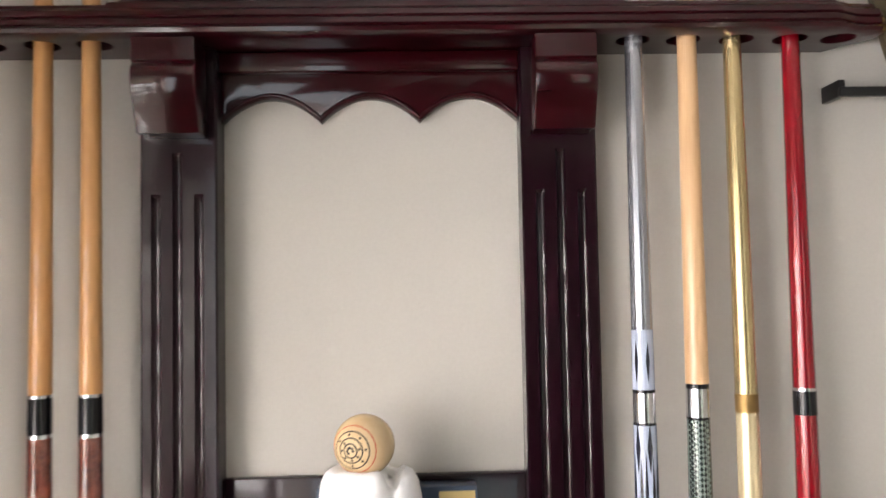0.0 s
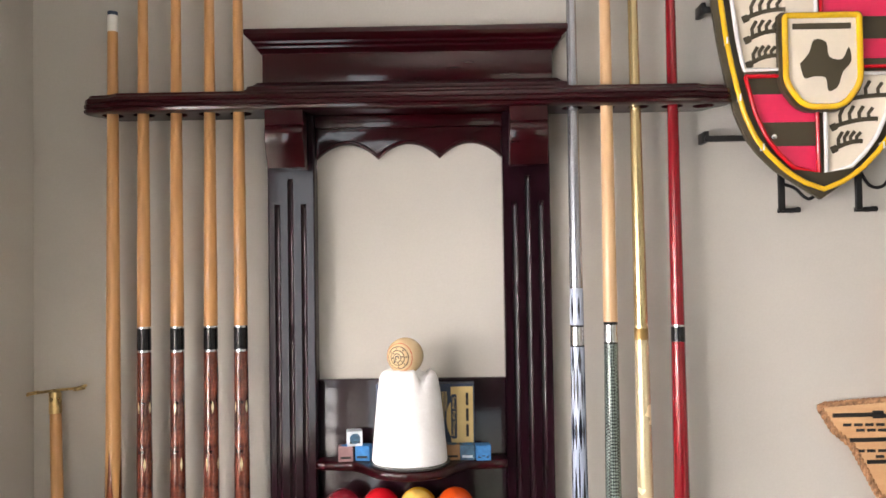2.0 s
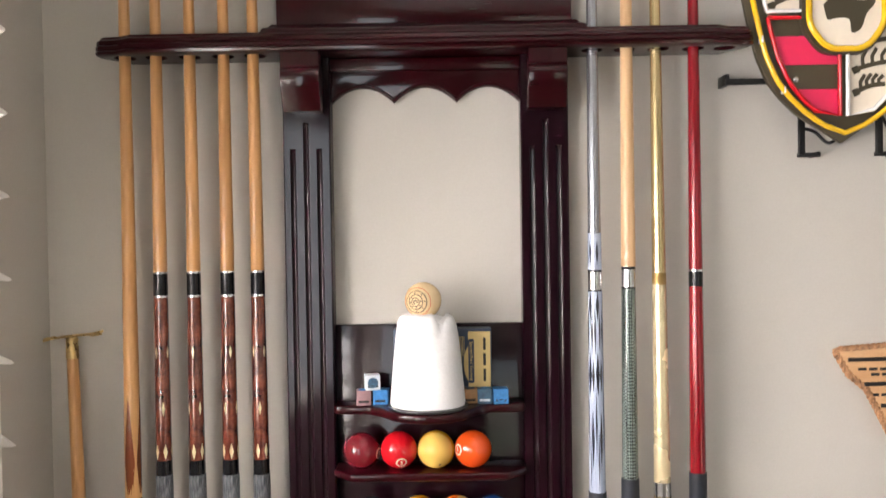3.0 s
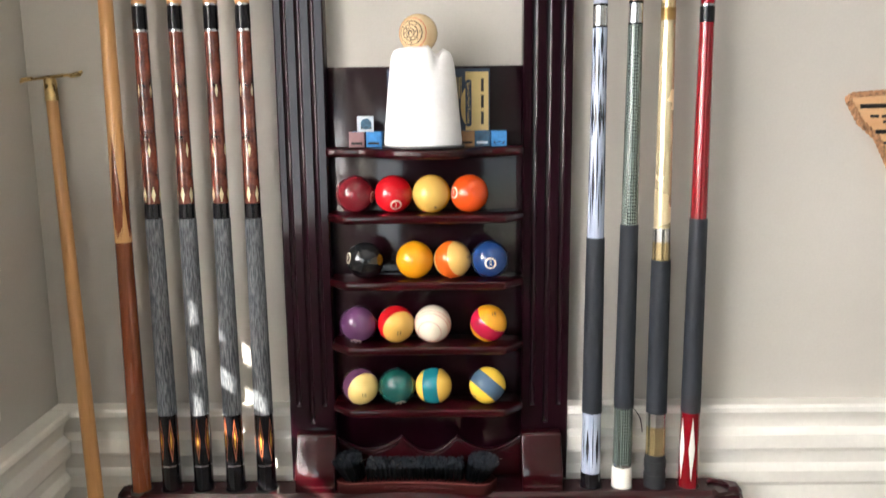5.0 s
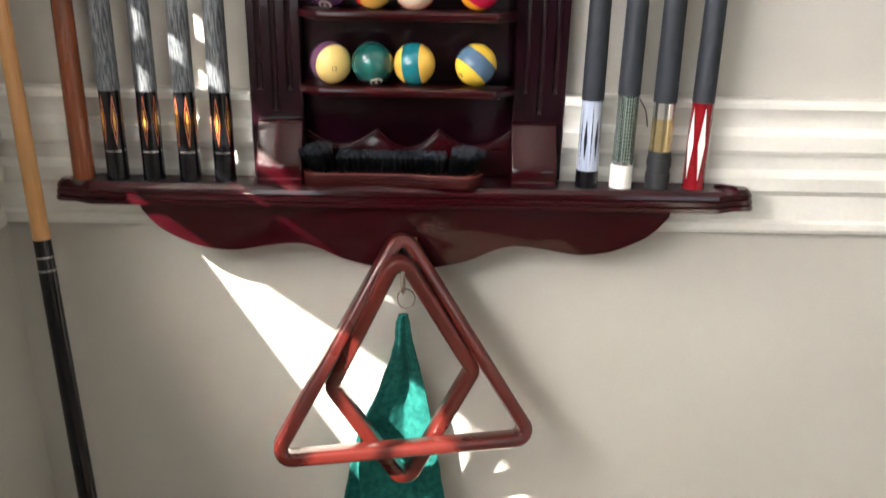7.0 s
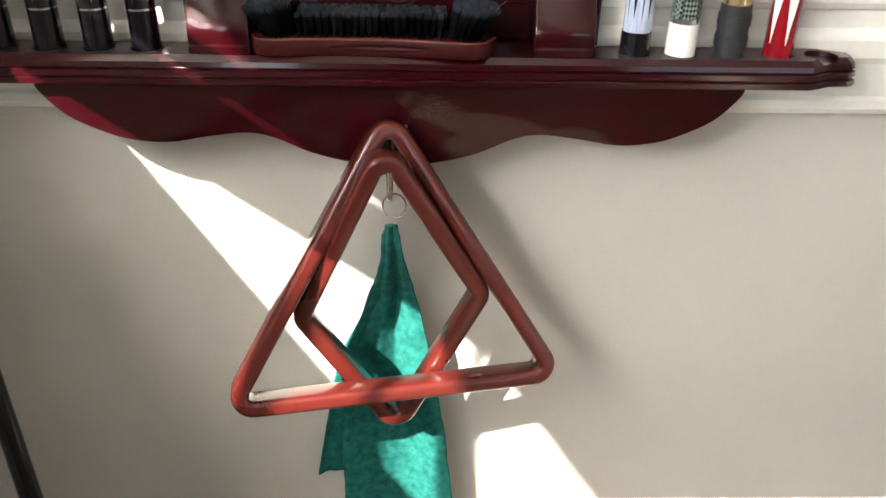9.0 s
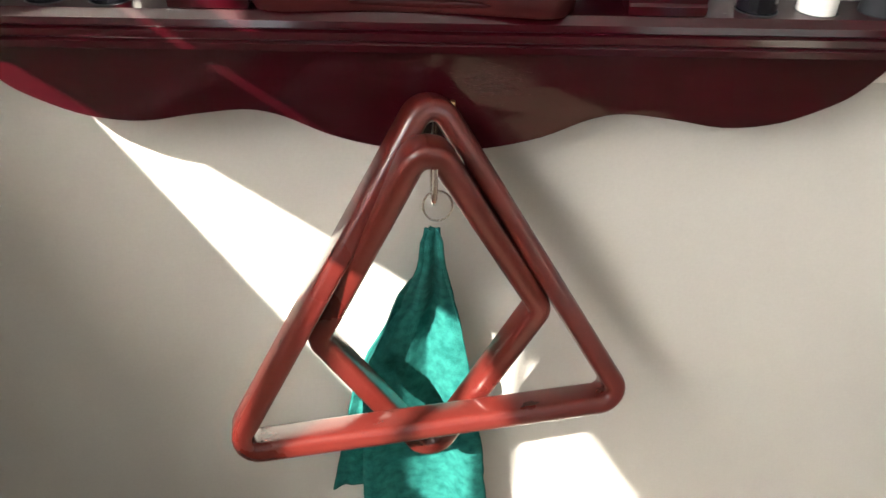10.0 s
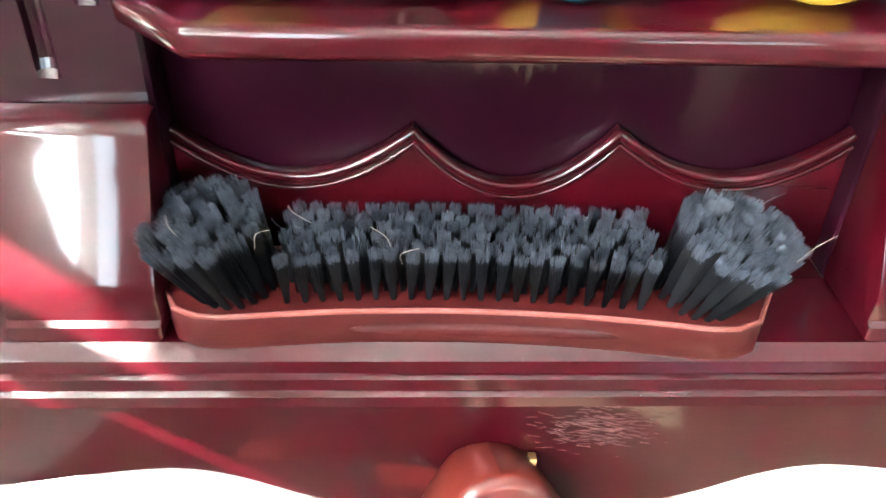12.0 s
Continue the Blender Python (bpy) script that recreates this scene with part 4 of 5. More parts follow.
# bridge stick leaning in the corner
b_top, b_foot = Vector((-0.561, -0.008, 1.532)), Vector((-0.472, -0.132, 0.0))
d = (b_top - b_foot).normalized()
length = (b_top - b_foot).length
bridge = thing("bridge_stick", "bridge stick with black butt and brass head leaning in the corner", "bridge stick", at=Matrix.Translation(b_foot) @ Vector((0, 0, 1)).rotation_difference(d).to_matrix().to_4x4())
part("butt", lathe([(0.013, 0.0), (0.0145, 0.004), (0.0140, 0.30), (0.0125, 0.765)], 24), EBONY, bridge)
for z in (0.765, 0.785):
    part("trim_ring", lathe([(0.0124, z), (0.0127, z + 0.0005), (0.0127, z + 0.0020), (0.0124, z + 0.0025)], 24), SILVER, bridge)
part("collar", lathe([(0.0124, 0.7675), (0.0122, 0.785)], 24), EBONY, bridge)
part("collar", lathe([(0.0122, 0.7875), (0.0121, 0.812)], 24), EBONY, bridge)
part("shaft", lathe([(0.0121, 0.812), (0.0105, 1.2), (0.0088, length - 0.03)], 24), MAPLE, bridge)
part("ferrule", lathe([(0.0090, length - 0.032), (0.0098, length - 0.031), (0.0092, length), (0.0075, length + 0.002)], 24), BRASS, bridge)
bar = [(-0.050, 0.0, length - 0.002), (-0.036, -0.003, length + 0.001), (-0.015, 0.0, length + 0.003), (0.0, 0.0, length + 0.004), (0.015, 0.0, length + 0.0045), (0.034, -0.002, length + 0.005), (0.050, 0.0, length + 0.0085)]
part("head", tube(spline(bar, 4), 0.0022, n=8), BRASS, bridge)
for x in (-0.033, 0.040):
    part("notch_ring", tube([(x + 0.008 * math.cos(a), -0.004 + 0.007 * math.sin(a), length + 0.003 + 0.001 * math.cos(a)) for a in [2 * math.pi * k / 16 for k in range(16)]], 0.0016, True, 6), BRASS, bridge)


# ---- racks, towel ----
def ball_frame(name, label, corners, radius, w, h, at, round_=0.006):
    """A wooden ball rack: bars that meet in rounded, mitred corners."""
    ob = thing(name, label, "ball rack", at=at)
    path = rounded(corners, radius, 8)
    sec = rounded([(-w / 2, -h / 2), (w / 2, -h / 2), (w / 2, h / 2), (-w / 2, h / 2)], round_, 3)
    m, n = len(path), len(sec)
    ring = []
    for i, p in enumerate(path):
        t = (Vector(path[(i + 1) % m]) - Vector(path[i - 1])).normalized()
        ring.append([(p[0] + t.y * q, d, p[1] - t.x * q) for q, d in sec])
    for c in range(len(corners)):
        idx = [(9 * c + 4 + k) % m for k in range(10)]
        verts = [v for i in idx for v in ring[i]]
        faces = [(k * n + q, k * n + (q + 1) % n, (k + 1) * n + (q + 1) % n, (k + 1) * n + q) for k in range(9) for q in range(n)]
        faces += [tuple(range(n)), tuple(range(9 * n, 10 * n))]
        part("side_bar", mesh_of(verts, faces, 40), RACK_WOOD, ob)
    return ob


ball_frame("triangle_rack", "reddish-brown wooden triangle ball rack hanging on the hook", [(0.0, 0.0), (-0.1924, -0.3216), (0.1924, -0.3216)], 0.016, 0.0200, 0.036, Matrix(((0.9816, -0.1879, -0.0327, -0.0073), (0.1901, 0.9515, 0.2418, -0.0664), (-0.0144, -0.2436, 0.9698, 0.8306), (0, 0, 0, 1))), 0.0065)
ball_frame("diamond_rack", "reddish-brown wooden diamond ball rack hanging inside the triangle", [(0.0000, 0.0040), (-0.0979, -0.2001), (0.0103, -0.3783), (0.1110, -0.1842)], 0.016, 0.0215, 0.030, Matrix(((0.9929, -0.1191, 0.0, -0.0102), (0.1191, 0.9929, 0.0, -0.1061), (0.0, 0.0, 1.0, 0.8081), (0, 0, 0, 1))))

towel = thing("towel", "teal terry towel hanging from a wire ring on the hook", "towel", at=(-0.003, -0.092, 0.735))


def ease(v, a, b):
    t = max(0.0, min(1.0, (v - a) / (b - a)))
    return t * t * (3 - 2 * t)


def sheet(left, right, depth_of, z0, z1, folds, depth, seed):
    """A hanging cloth: a function that gives its point at u (-1 to 1 across) and v (0 to 1 down)."""
    def at(u, v):
        z = z0 + (z1 - z0) * v
        lo, hi = (float(np.interp(-z, [-p[0] for p in e], [p[1] for p in e])) for e in (left, right))
        deep = depth * min(1.0, 0.25 + 2.2 * v)
        f = math.sin(u * folds + seed + 1.3 * v) * deep * (0.3 + 0.7 * (1 - abs(u) * 0.4))
        f += 0.35 * deep * math.sin(u * folds * 2.3 + seed * 2.1 - 2.2 * v) + 0.0016 * noise.noise((u * 5, v * 9, seed))
        edge = 0.0012 * noise.noise((v * 26, seed, u))
        return Vector(((lo + hi) / 2 + u * (hi - lo) / 2 + edge, depth_of(v) + f, z + 0.006 * u * v))
    return at


def drape(at, nu=46, nv=80):
    verts = [at(-1 + 2 * i / nu, j / nv) for j in range(nv + 1) for i in range(nu + 1)]
    faces = [(k, k + 1, k + nu + 2, k + nu + 1) for j in range(nv) for k in range(j * (nu + 1), j * (nu + 1) + nu)]
    return mesh_of(verts, faces, 80)


def hem_strip(at, path, width, lift):
    """A flat band sewn on a cloth along a path of (u, v)."""
    pts = spline(path, 8)
    rows = []
    for k, (u, v) in enumerate(pts):
        span = (at(min(1, u + 0.05), v) - at(max(-1, u - 0.05), v)).length / 0.1
        half = width / 2 / max(0.004, span)
        rows.append([at(max(-1.0, min(1.0, u + half * q)), v) + Vector((0, -lift * (1 - 0.6 * q * q), 0)) for q in (-1, -0.5, 0, 0.5, 1)])
    verts = [p for row in rows for p in row]
    return mesh_of(verts, [(5 * k + i, 5 * k + i + 1, 5 * k + i + 6, 5 * k + i + 5) for k in range(len(rows) - 1) for i in range(4)], 80)


LEFT_EDGE = [(-0.018, -0.004), (-0.030, -0.0100), (-0.054, -0.0105), (-0.083, -0.0155), (-0.153, -0.029), (-0.202, -0.051), (-0.240, -0.067), (-0.292, -0.071), (-0.392, -0.073), (-0.525, -0.075)]
RIGHT_EDGE = [(-0.018, 0.005), (-0.030, 0.0100), (-0.054, 0.0120), (-0.083, 0.0160), (-0.153, 0.027), (-0.202, 0.037), (-0.240, 0.044), (-0.292, 0.053), (-0.392, 0.067), (-0.525, 0.080)]
front_at = sheet(LEFT_EDGE, RIGHT_EDGE, lambda v: -0.012 + 0.066 * ease(v, 0.02, 0.32), -0.018, -0.525, 3.4, 0.0095, 0.4)
front = part("towel_front", drape(front_at), TOWEL, towel)
back_at = sheet([(-0.022, -0.006), (-0.10, -0.016), (-0.202, -0.046), (-0.240, -0.066), (-0.292, -0.083), (-0.392, -0.101), (-0.478, -0.116)], [(-0.022, 0.005), (-0.10, 0.010), (-0.24, 0.010), (-0.478, -0.020)], lambda v: -0.004 + 0.078 * ease(v, 0.02, 0.36), -0.022, -0.476, 4.0, 0.0052, 2.1)
back = part("towel_back", drape(back_at, 40, 60), TOWEL, towel)
part("towel_hem", hem_strip(front_at, [(0.75, 0.05), (0.35, 0.12), (-0.15, 0.20), (-0.55, 0.29), (-0.80, 0.38), (-0.86, 0.46)], 0.0130, 0.0024), TOWEL_HEM, towel, "flat woven hem")
part("towel_hem", hem_strip(front_at, [(0.80, 0.22), (0.72, 0.34), (0.66, 0.46), (0.70, 0.60)], 0.0040, 0.0020), TOWEL_HEM, towel, "flat woven hem")
part("towel_hem", hem_strip(front_at, [(0.93, 0.50), (0.94, 0.70), (0.95, 0.98)], 0.0060, 0.0022), TOWEL_HEM, towel, "flat woven hem")
for o in (front, back):
    s = o.modifiers.new("thickness", "SOLIDIFY")
    s.thickness = 0.0025
part("wire_ring", tube([(0.004 + 0.0125 * math.cos(a), -0.010, 0.004 + 0.0150 * math.sin(a)) for a in [2 * math.pi * k / 28 for k in range(28)]], 0.0010, True, 8), CHROME, towel, "thin chrome wire ring")

# ---- table brush on the lower rail ----
BX, BY, BZ = -0.0215, -0.0480, 0.8937
brush = thing("table_brush", "worn reddish wooden table brush with black bristles pointing up", "brush", at=pose(BX, BY, BZ, 0, 0, -2.0))


def brush_outline(grow=0.0, n=26):
    top, bot = [], []
    for i in range(n + 1):
        u = -1 + 2 * i / n
        x = u * (0.1282 + grow)
        end = math.sqrt(max(0.0, 1 - max(0.0, (abs(u) - 0.80) / 0.20) ** 2))
        front_y = -0.0265 + 0.0075 * (1 - min(1, abs(u) / 0.75) ** 2)
        back_y = 0.0230 - 0.0035 * (1 - min(1, abs(u) / 0.75) ** 2)
        mid = (front_y + back_y) / 2
        top.append((x, mid + (back_y - mid + grow) * end))
        bot.append((x, mid + (front_y - mid - grow) * end))
    return bot + top[::-1][1:-1]


H = 0.0182
block = prism(brush_outline(), 2, 0.0, H, bevel=0.0022, smooth=40)
groove = bmesh.new()
bmesh.ops.create_uvsphere(groove, u_segments=24, v_segments=12, radius=1.0, matrix=Matrix.Translation((0.006, -0.0225, 0.0085)) @ Matrix.Diagonal((0.056, 0.0078, 0.0042, 1)))
block = soften(cut(block, groove), 40)
part("handle_block", block, BRUSH_WOOD, brush)
rim = brush_outline(-0.0006)
part("worn_edge", tube([(x, y, H - 0.0008) for x, y in rim], 0.0012, True, 6), WORN, brush, "scuffed pale edge")


def tuft_mesh(seed, height, spread, r0, count=22):
    """A bunch of fine bristles fanning out from one hole."""
    rng = random.Random(seed)
    bm = bmesh.new()
    for _ in range(count):
        a, q = rng.uniform(0, 2 * math.pi), math.sqrt(rng.random())
        h = height * rng.uniform(0.94, 1.03)
        base = Vector((r0 * q * math.cos(a) * 0.55, r0 * q * math.sin(a) * 0.55, 0))
        head = Vector((spread * q * math.cos(a) + rng.uniform(-1, 1) * 0.0004, spread * q * math.sin(a) + rng.uniform(-1, 1) * 0.0004, h))
        mid = base.lerp(head, 0.55) + Vector((rng.uniform(-1, 1), rng.uniform(-1, 1), 0)) * 0.0003
        w = 0.00014
        rings = []
        for p in (base, mid, base.lerp(head, 0.86), head):
            rings.append([bm.verts.new(p + Vector((w * math.cos(t), w * math.sin(t), 0))) for t in (0.3, 2.4, 4.5)])
        for k in range(3):
            for i in range(3):
                f = bm.faces.new((rings[k][i], rings[k][(i + 1) % 3], rings[k + 1][(i + 1) % 3], rings[k + 1][i]))
                # Last stretch of each bristle takes the painted-light tip colour.
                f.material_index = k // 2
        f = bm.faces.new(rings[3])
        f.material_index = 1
    return bm


shared = {}
for kind, height, spread, r0, count in (("short", 0.0265, 0.0029, 0.0017, 90), ("long", 0.0370, 0.0035, 0.0020, 100)):
    for s in range(4):
        me = bpy.data.meshes.new("bristle_tuft")
        bm = tuft_mesh(17 * s + len(kind), height, spread, r0, count)
        bm.to_mesh(me)
        bm.free()
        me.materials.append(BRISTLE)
        me.materials.append(BRISTLE_TIP_LIT)
        shared[kind, s] = me
rng = random.Random(5)


def tuft(kind, x, y, lean_x, lean_y):
    o = new("bristle_tuft", shared[kind, rng.randrange(4)])
    o.parent = brush
    o.matrix_basis = Matrix.Translation((x, y, H - 0.001)) @ pose(0, 0, 0, lean_y + rng.uniform(-3.2, 3.2), lean_x + rng.uniform(-3.2, 3.2), 0) @ pose(0, 0, 0, 0, 0, rng.uniform(0, 360))


for row in range(6):
    count = 21
    for k in range(count):
        u = -1 + 2 * (k + 0.5 * (row % 2)) / (count - 0.5)
        x = u * 0.073
        y = -0.0172 + 0.0068 * row + 0.0055 * (1 - min(1, abs(u) / 1.1) ** 2) * (1 - row / 5)
        tuft("short", x, y, u * 3, (2.5 - row) * 2.0)
for s in (-1, 1):
    for ring, (rr, cnt) in enumerate(((0.0182, 20), (0.0124, 14), (0.0064, 7), (0.0, 1))):
        for k in range(cnt):
            a = 2 * math.pi * (k + 0.5 * ring) / cnt
            x, y = s * 0.0955 + 0.90 * rr * math.cos(a), -0.0015 + 1.08 * rr * math.sin(a)
            if s < 0 and ring == 3:
                continue
            tuft("long", x, y, s * 20 + 9 * rr / 0.018 * math.cos(a), 4 - 10 * rr / 0.018 * math.sin(a))

HAIR = mat("pale_hair", (0.34, 0.30, 0.25), rough=0.5, bump=0.0)
hair_rng = random.Random(31)
for k in range(16):   # stray bristles and lint caught among the tufts
    x, y = hair_rng.uniform(-0.11, 0.125), hair_rng.uniform(-0.024, 0.012)
    z = H + (0.027 if abs(x) < 0.08 else 0.035)
    turn_by, reach = hair_rng.uniform(0, 2 * math.pi), hair_rng.uniform(0.006, 0.013)
    bend = hair_rng.uniform(-0.004, 0.004)
    ends = [(x, y, z - 0.006), (x + 0.5 * reach * math.cos(turn_by) + bend, y + 0.3 * reach * math.sin(turn_by), z + 0.001), (x + reach * math.cos(turn_by), y + 0.6 * reach * math.sin(turn_by), z + 0.5 * reach)]
    part("stray_hair", tube(spline(ends, 5), 0.00011, n=4), HAIR if k % 3 == 0 else BRISTLE_TIP_LIT, brush)

# ---- shield sign on the wall ----
SX, SY = 0.631, -0.040
sign = thing("shield_sign", "shield-shaped tube sign in yellow, red, white and brown on black brackets", "sign", at=(SX, SY, 0))


def half_width(z):
    pts = [(1.8155, 0.0), (1.830, 0.022), (1.858, 0.066), (1.885, 0.093), (1.909, 0.111), (1.945, 0.127), (1.982, 0.1365), (2.012, 0.1430), (2.06, 0.152), (2.10, 0.157), (2.15, 0.1625), (2.20, 0.164), (2.25, 0.160), (2.275, 0.152)]
    return float(np.interp(z, [p[0] for p in pts], [p[1] for p in pts]))


def shield(inset):
    zs = [1.8155 + inset * 1.5 + (2.275 - 1.8155 - inset * 2.5) * k / 40 for k in range(41)]
    right = [(max(0.0, half_width(z) - inset * 1.08), z) for z in zs]
    right[0] = (0.0, right[0][1])
    return right + [(-x, z) for x, z in right[::-1][:-1]]


part("board", prism(shield(0.0), 1, 0.0, 0.010, bevel=0.001), SIGN_BROWN, sign)
part("outline_tube", tube([(x, -0.010, z) for x, z in shield(0.0095)], 0.0042, True, 8), TUBE_Y, sign, "yellow glass tube")
inner = shield(0.026)


def quadrant(x0, x1, z0, z1):
    return clip(clip(inner, 0, x0, x1), 1, z0, z1)


SH = rounded([(-0.056, 2.093), (-0.056, 1.990), (-0.030, 1.954), (0.030, 1.954), (0.056, 1.990), (0.056, 2.093)], [0.006, 0.045, 0.035, 0.035, 0.045, 0.006], 6)
WHITE_Q = [quadrant(-0.14, -0.004, 2.014, 2.245), quadrant(0.006, 0.14, 1.80, 2.006)]
RED_Q = [quadrant(-0.14, -0.006, 1.80, 2.004), quadrant(0.004, 0.14, 2.016, 2.245)]
for q in WHITE_Q:
    part("cream_field", prism(q, 1, -0.0020, -0.0002), SIGN_WHITE, sign)
    part("field_tube", tube([(x, -0.0075, z) for x, z in q], 0.0036, True, 8), TUBE_W, sign, "white glass tube")
for q, edges in ((RED_Q[0], (1.934, 1.977, 1.847, 1.897)), (RED_Q[1], (2.030, 2.060, 2.095, 2.130))):
    part("dark_field", prism(q, 1, -0.0012, -0.0002), SIGN_BROWN, sign)
    for lo, hi in ((edges[0], edges[1]), (edges[2], edges[3])):
        band = clip(q, 1, lo, hi)
        if len(band) > 2:
            part("red_band", prism(band, 1, -0.0024, -0.0014), SIGN_RED, sign)
    part("field_tube", tube([(x, -0.0075, z) for x, z in q], 0.0036, True, 8), TUBE_R, sign, "red glass tube")
part("centre_field", prism(SH, 1, -0.0165, -0.0125), SIGN_WHITE, sign)
part("centre_back", prism([(x * 1.14, 2.025 + (z - 2.025) * 1.10) for x, z in SH], 1, -0.0122, -0.0022), SIGN_BROWN, sign)
part("centre_tube", tube([(x, -0.0185, z) for x, z in SH], 0.0048, True, 8), TUBE_Y, sign, "yellow glass tube")
part("emblem_bar", box(-0.044, 0.044, -0.0175, -0.0166, 2.072, 2.081), SIGN_BROWN, sign)
blob = spline([(-0.034, 2.020), (-0.020, 2.036), (-0.012, 2.056), (0.006, 2.052), (0.010, 2.030), (0.030, 2.026), (0.040, 2.044), (0.043, 2.022), (0.030, 2.006), (0.022, 1.984), (0.008, 1.978), (0.004, 1.998), (-0.014, 2.000), (-0.028, 1.998), (-0.034, 2.020)], 3)[:-1]
part("emblem_shape", prism(blob, 1, -0.0175, -0.0166), SIGN_BROWN, sign)


def branch(x, z, size, rise, tines, flip):
    """A curved dark branch with short prongs, cut from flat sheet."""
    stem = [(x + flip * size * t, -0.0028, z + rise * (2.0 * t - 1.1 * t * t)) for t in [k / 8 for k in range(9)]]
    bms = [tube(stem, 0.0034, n=6, flat=0.25), tube([(x - flip * 0.006, -0.0028, z - 0.003), (x + flip * 0.003, -0.0028, z + 0.001)], 0.0055, n=8, flat=0.2)]
    for k in range(tines):
        t = 0.14 + 0.66 * k / max(1, tines - 1)
        px, pz = x + flip * size * t, z + rise * (2.0 * t - 1.1 * t * t)
        h = 0.030 * (size / 0.075) ** 0.5 * (1 - 0.13 * k)
        bms.append(tube([(px, -0.0028, pz), (px - flip * 0.001, -0.0028, pz + h * 0.5), (px + flip * 0.006, -0.0028, pz + h)], 0.0028, n=6, flat=0.3))
    return merged(*bms)


for k, (z, size) in enumerate(((2.095, 0.060), (2.062, 0.050), (2.024, 0.042), (2.150, 0.080))):
    part("branch_shape", branch((-0.108, -0.106, -0.104, -0.112)[k], z, size, 0.014, 4, 1), SIGN_BROWN, sign)
for k, (z, size) in enumerate(((1.962, 0.085), (1.926, 0.066), (1.892, 0.042))):
    part("branch_shape", branch(0.022, z, size, 0.012, 4, 1), SIGN_BROWN, sign)
for k in (6, 13, 21, 30, 52, 60, 68, 75):   # clips that hold the outline tube
    x, z = shield(0.0095)[k]
    part("tube_clip", box(x - 0.0012, x + 0.0012, -0.0146, 0.0, z - 0.0050, z + 0.0050, 0.0004), TUBE_W, sign)
part("screw", lathe([(0.004, 0), (0.004, 0.002), (0.002, 0.003)], 12), SILVER, sign, m=pose(-0.070, -0.0015, 1.9115, 90))
for z in (1.9135, 2.115):
    part("bracket", box(-0.170, -0.090, 0.012, 0.020, z - 0.005, z + 0.004, 0.001), BLACK_METAL, sign, "black metal bracket")
    part("bracket", box(-0.170, -0.163, 0.016, W - SY - 0.0005, z - 0.005, z + 0.012, 0.001), BLACK_METAL, sign, "black metal bracket")
for x in (-0.052, 0.067):
    part("bracket", box(x - 0.005, x + 0.005, 0.018, 0.024, 1.800, 1.875, 0.001), BLACK_METAL, sign, "black metal bracket")
    part("bracket", box(x - 0.005, x + 0.030, 0.022, 0.028, 1.797, 1.804, 0.001), BLACK_METAL, sign, "black metal bracket")
    part("bracket", lathe([(0.004, 0), (0.004, 0.030)], 12), BLACK_METAL, sign, "black metal standoff", m=pose(x + 0.026, W - SY - 0.001, 1.8015, 90))
part("cable", tube(spline([(0.072, 0.024, 1.86), (0.088, 0.028, 1.838), (0.108, 0.030, 1.836), (0.118, 0.028, 1.850), (0.114, 0.022, 1.872)], 5), 0.0026), BLACK_METAL, sign, "black cable loop")
part("cable", tube(spline([(-0.052, 0.024, 1.842), (-0.030, 0.026, 1.836), (-0.010, 0.022, 1.818), (0.008, 0.016, 1.832)], 5), 0.0026), BLACK_METAL, sign, "black cable loop")

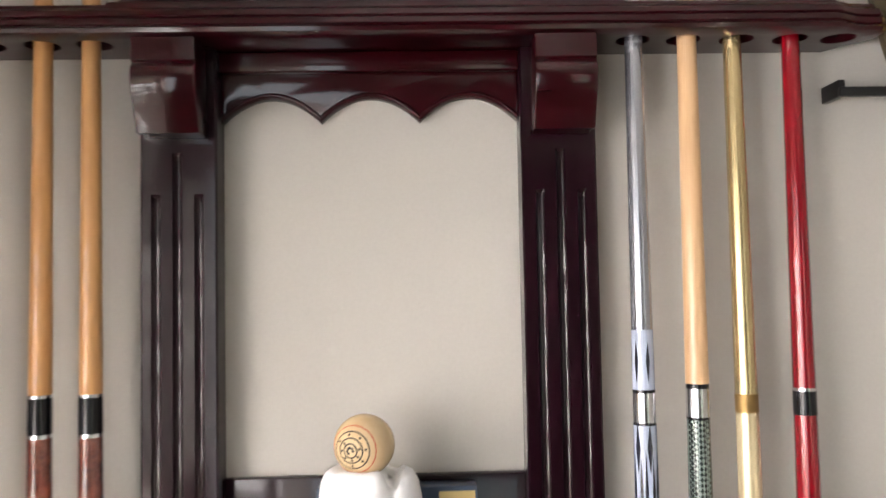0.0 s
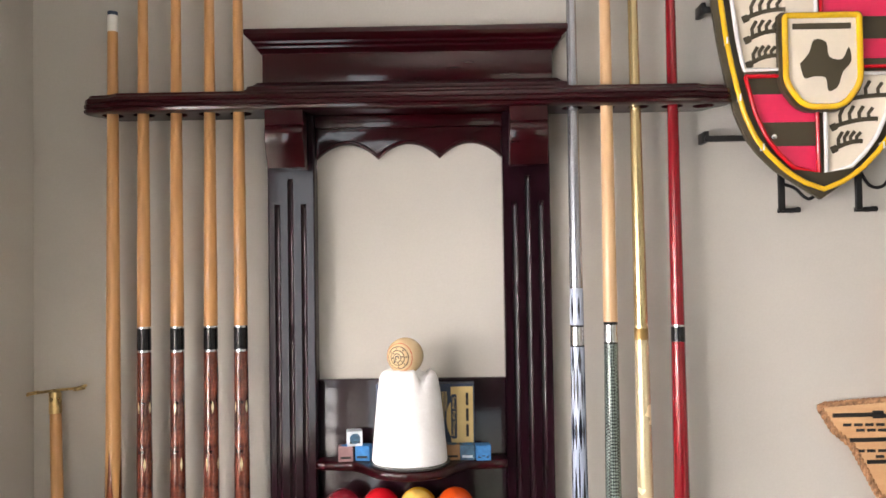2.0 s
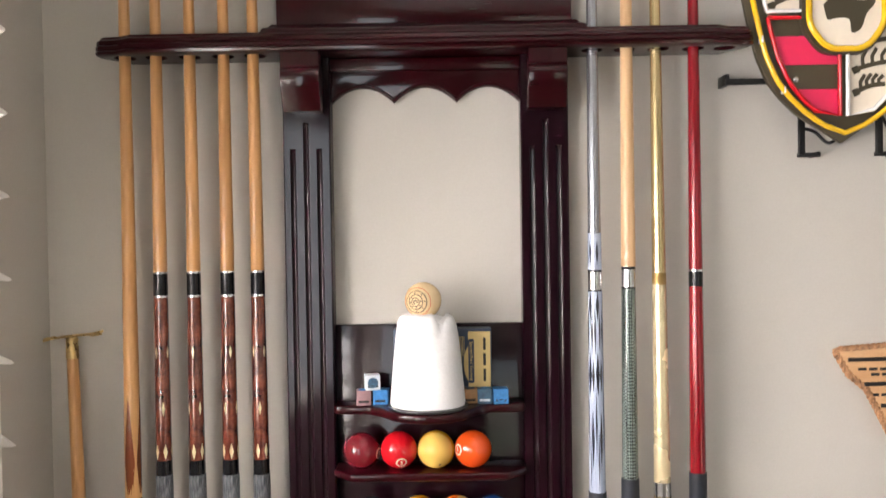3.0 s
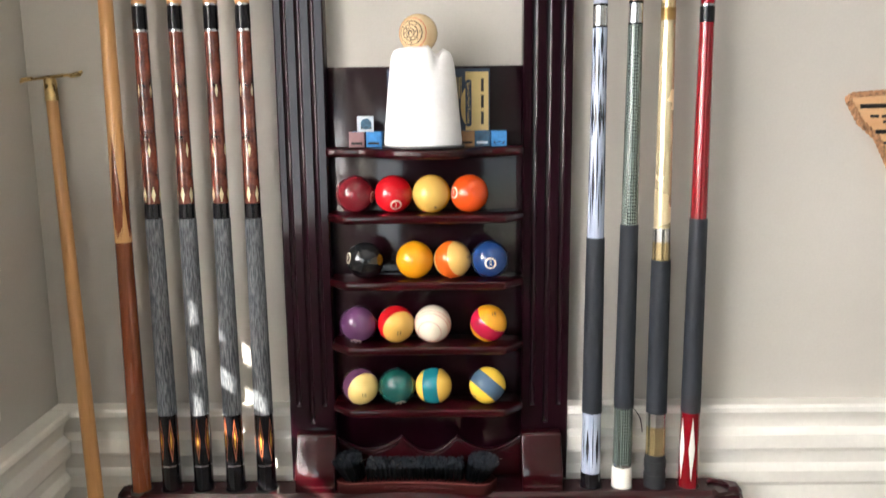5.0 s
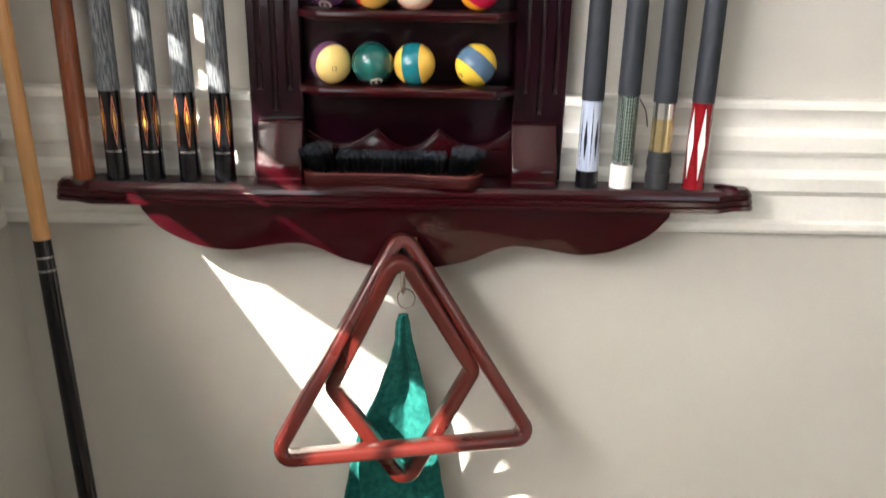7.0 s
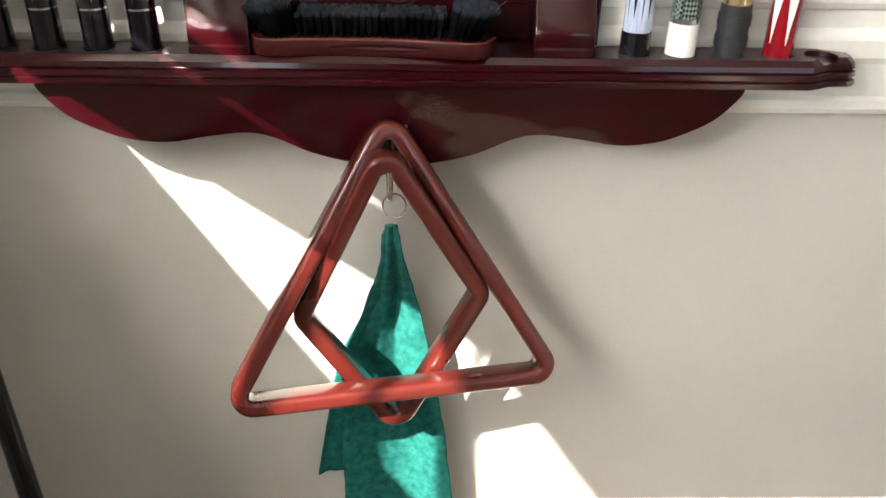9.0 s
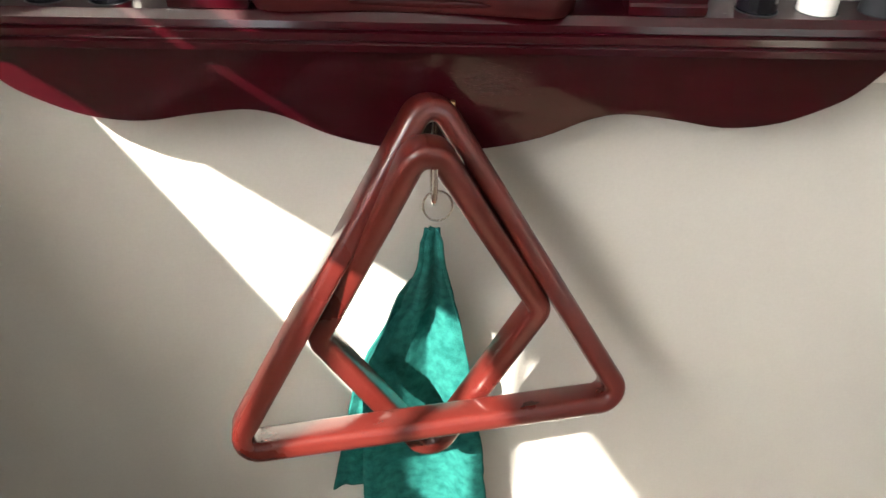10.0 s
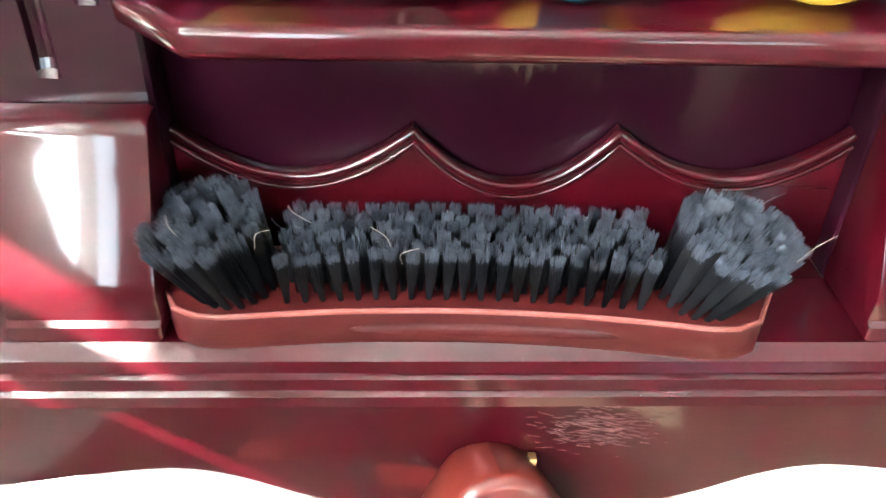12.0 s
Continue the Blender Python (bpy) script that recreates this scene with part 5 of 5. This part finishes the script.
# ---- state-shaped plaque ----
plaque = thing("wall_plaque", "tan wooden wall plaque with a rope edge and dark shapes", "plaque", at=(0, W - 0.0005, 0))
outline = [(0.658, 1.486), (0.768, 1.494), (0.774, 1.500), (0.7745, 1.676), (0.86, 1.680), (0.865, 1.590), (0.96, 1.565), (1.03, 1.560), (1.04, 1.470), (1.05, 1.400), (0.99, 1.350), (0.93, 1.290), (0.915, 1.225), (0.88, 1.235), (0.85, 1.300), (0.825, 1.345), (0.795, 1.352), (0.775, 1.322), (0.745, 1.350), (0.728, 1.385), (0.708, 1.424), (0.680, 1.448)]
outline = [(x - 0.023, z + 0.010) for x, z in outline]
part("board", prism(rounded(outline, 0.003, 2), 1, -0.016, 0.0, bevel=0.002), PLAQUE_FACE, plaque)
ropebm = bmesh.new()
path = [Vector((x, -0.013, z)) for x, z in rounded(outline, 0.004, 3)]
dense = []
for i, p in enumerate(path):
    q = path[(i + 1) % len(path)]
    k = max(1, int((q - p).length / 0.0022))
    dense += [p.lerp(q, j / k) for j in range(k)]
strands = []
for ph in (0, 2.1, 4.2):
    strands.append(tube([(p.x + 0.0024 * math.cos(0.55 * i + ph), p.y + 0.0024 * math.sin(0.55 * i + ph), p.z + 0.0024 * math.cos(0.55 * i + ph)) for i, p in enumerate(dense)], 0.0031, True, 6))
part("rope_edge", merged(*strands), ROPE, plaque, "twisted brown rope edging")
for x0, z, l in ((0.655, 1.4805, 0.17), (0.680, 1.442, 0.20), (0.706, 1.408, 0.16)):
    part("long_shape", tube([(x0, -0.0175, z), (x0 + l * 0.45, -0.0175, z + 0.001), (x0 + l * 0.5, -0.0175, z - 0.004), (x0 + l, -0.0175, z - 0.006)], 0.0032, n=8), INK, plaque)
    part("long_shape", box(x0 + l * 0.36, x0 + l * 0.46, -0.0195, -0.0162, z - 0.005, z + 0.007, 0.001), INK, plaque)
for x0, z, k in ((0.671, 1.4655, 4), (0.691, 1.4570, 3), (0.690, 1.4250, 4), (0.720, 1.4160, 3)):
    for j in range(k):
        part("print_bar", box(x0 + 0.017 * j, x0 + 0.017 * j + 0.013, -0.0166, -0.0159, z - 0.0022, z + 0.0022), INK, plaque)

wire = tagged(part("thin_wire", tube(spline([(0.318, -0.040, 1.022), (0.326, -0.032, 1.012), (0.334, -0.030, 0.998), (0.337, -0.034, 0.978)], 5), 0.0008, n=6), BLACK_METAL), "thin dark wire caught between two cues", "wire")
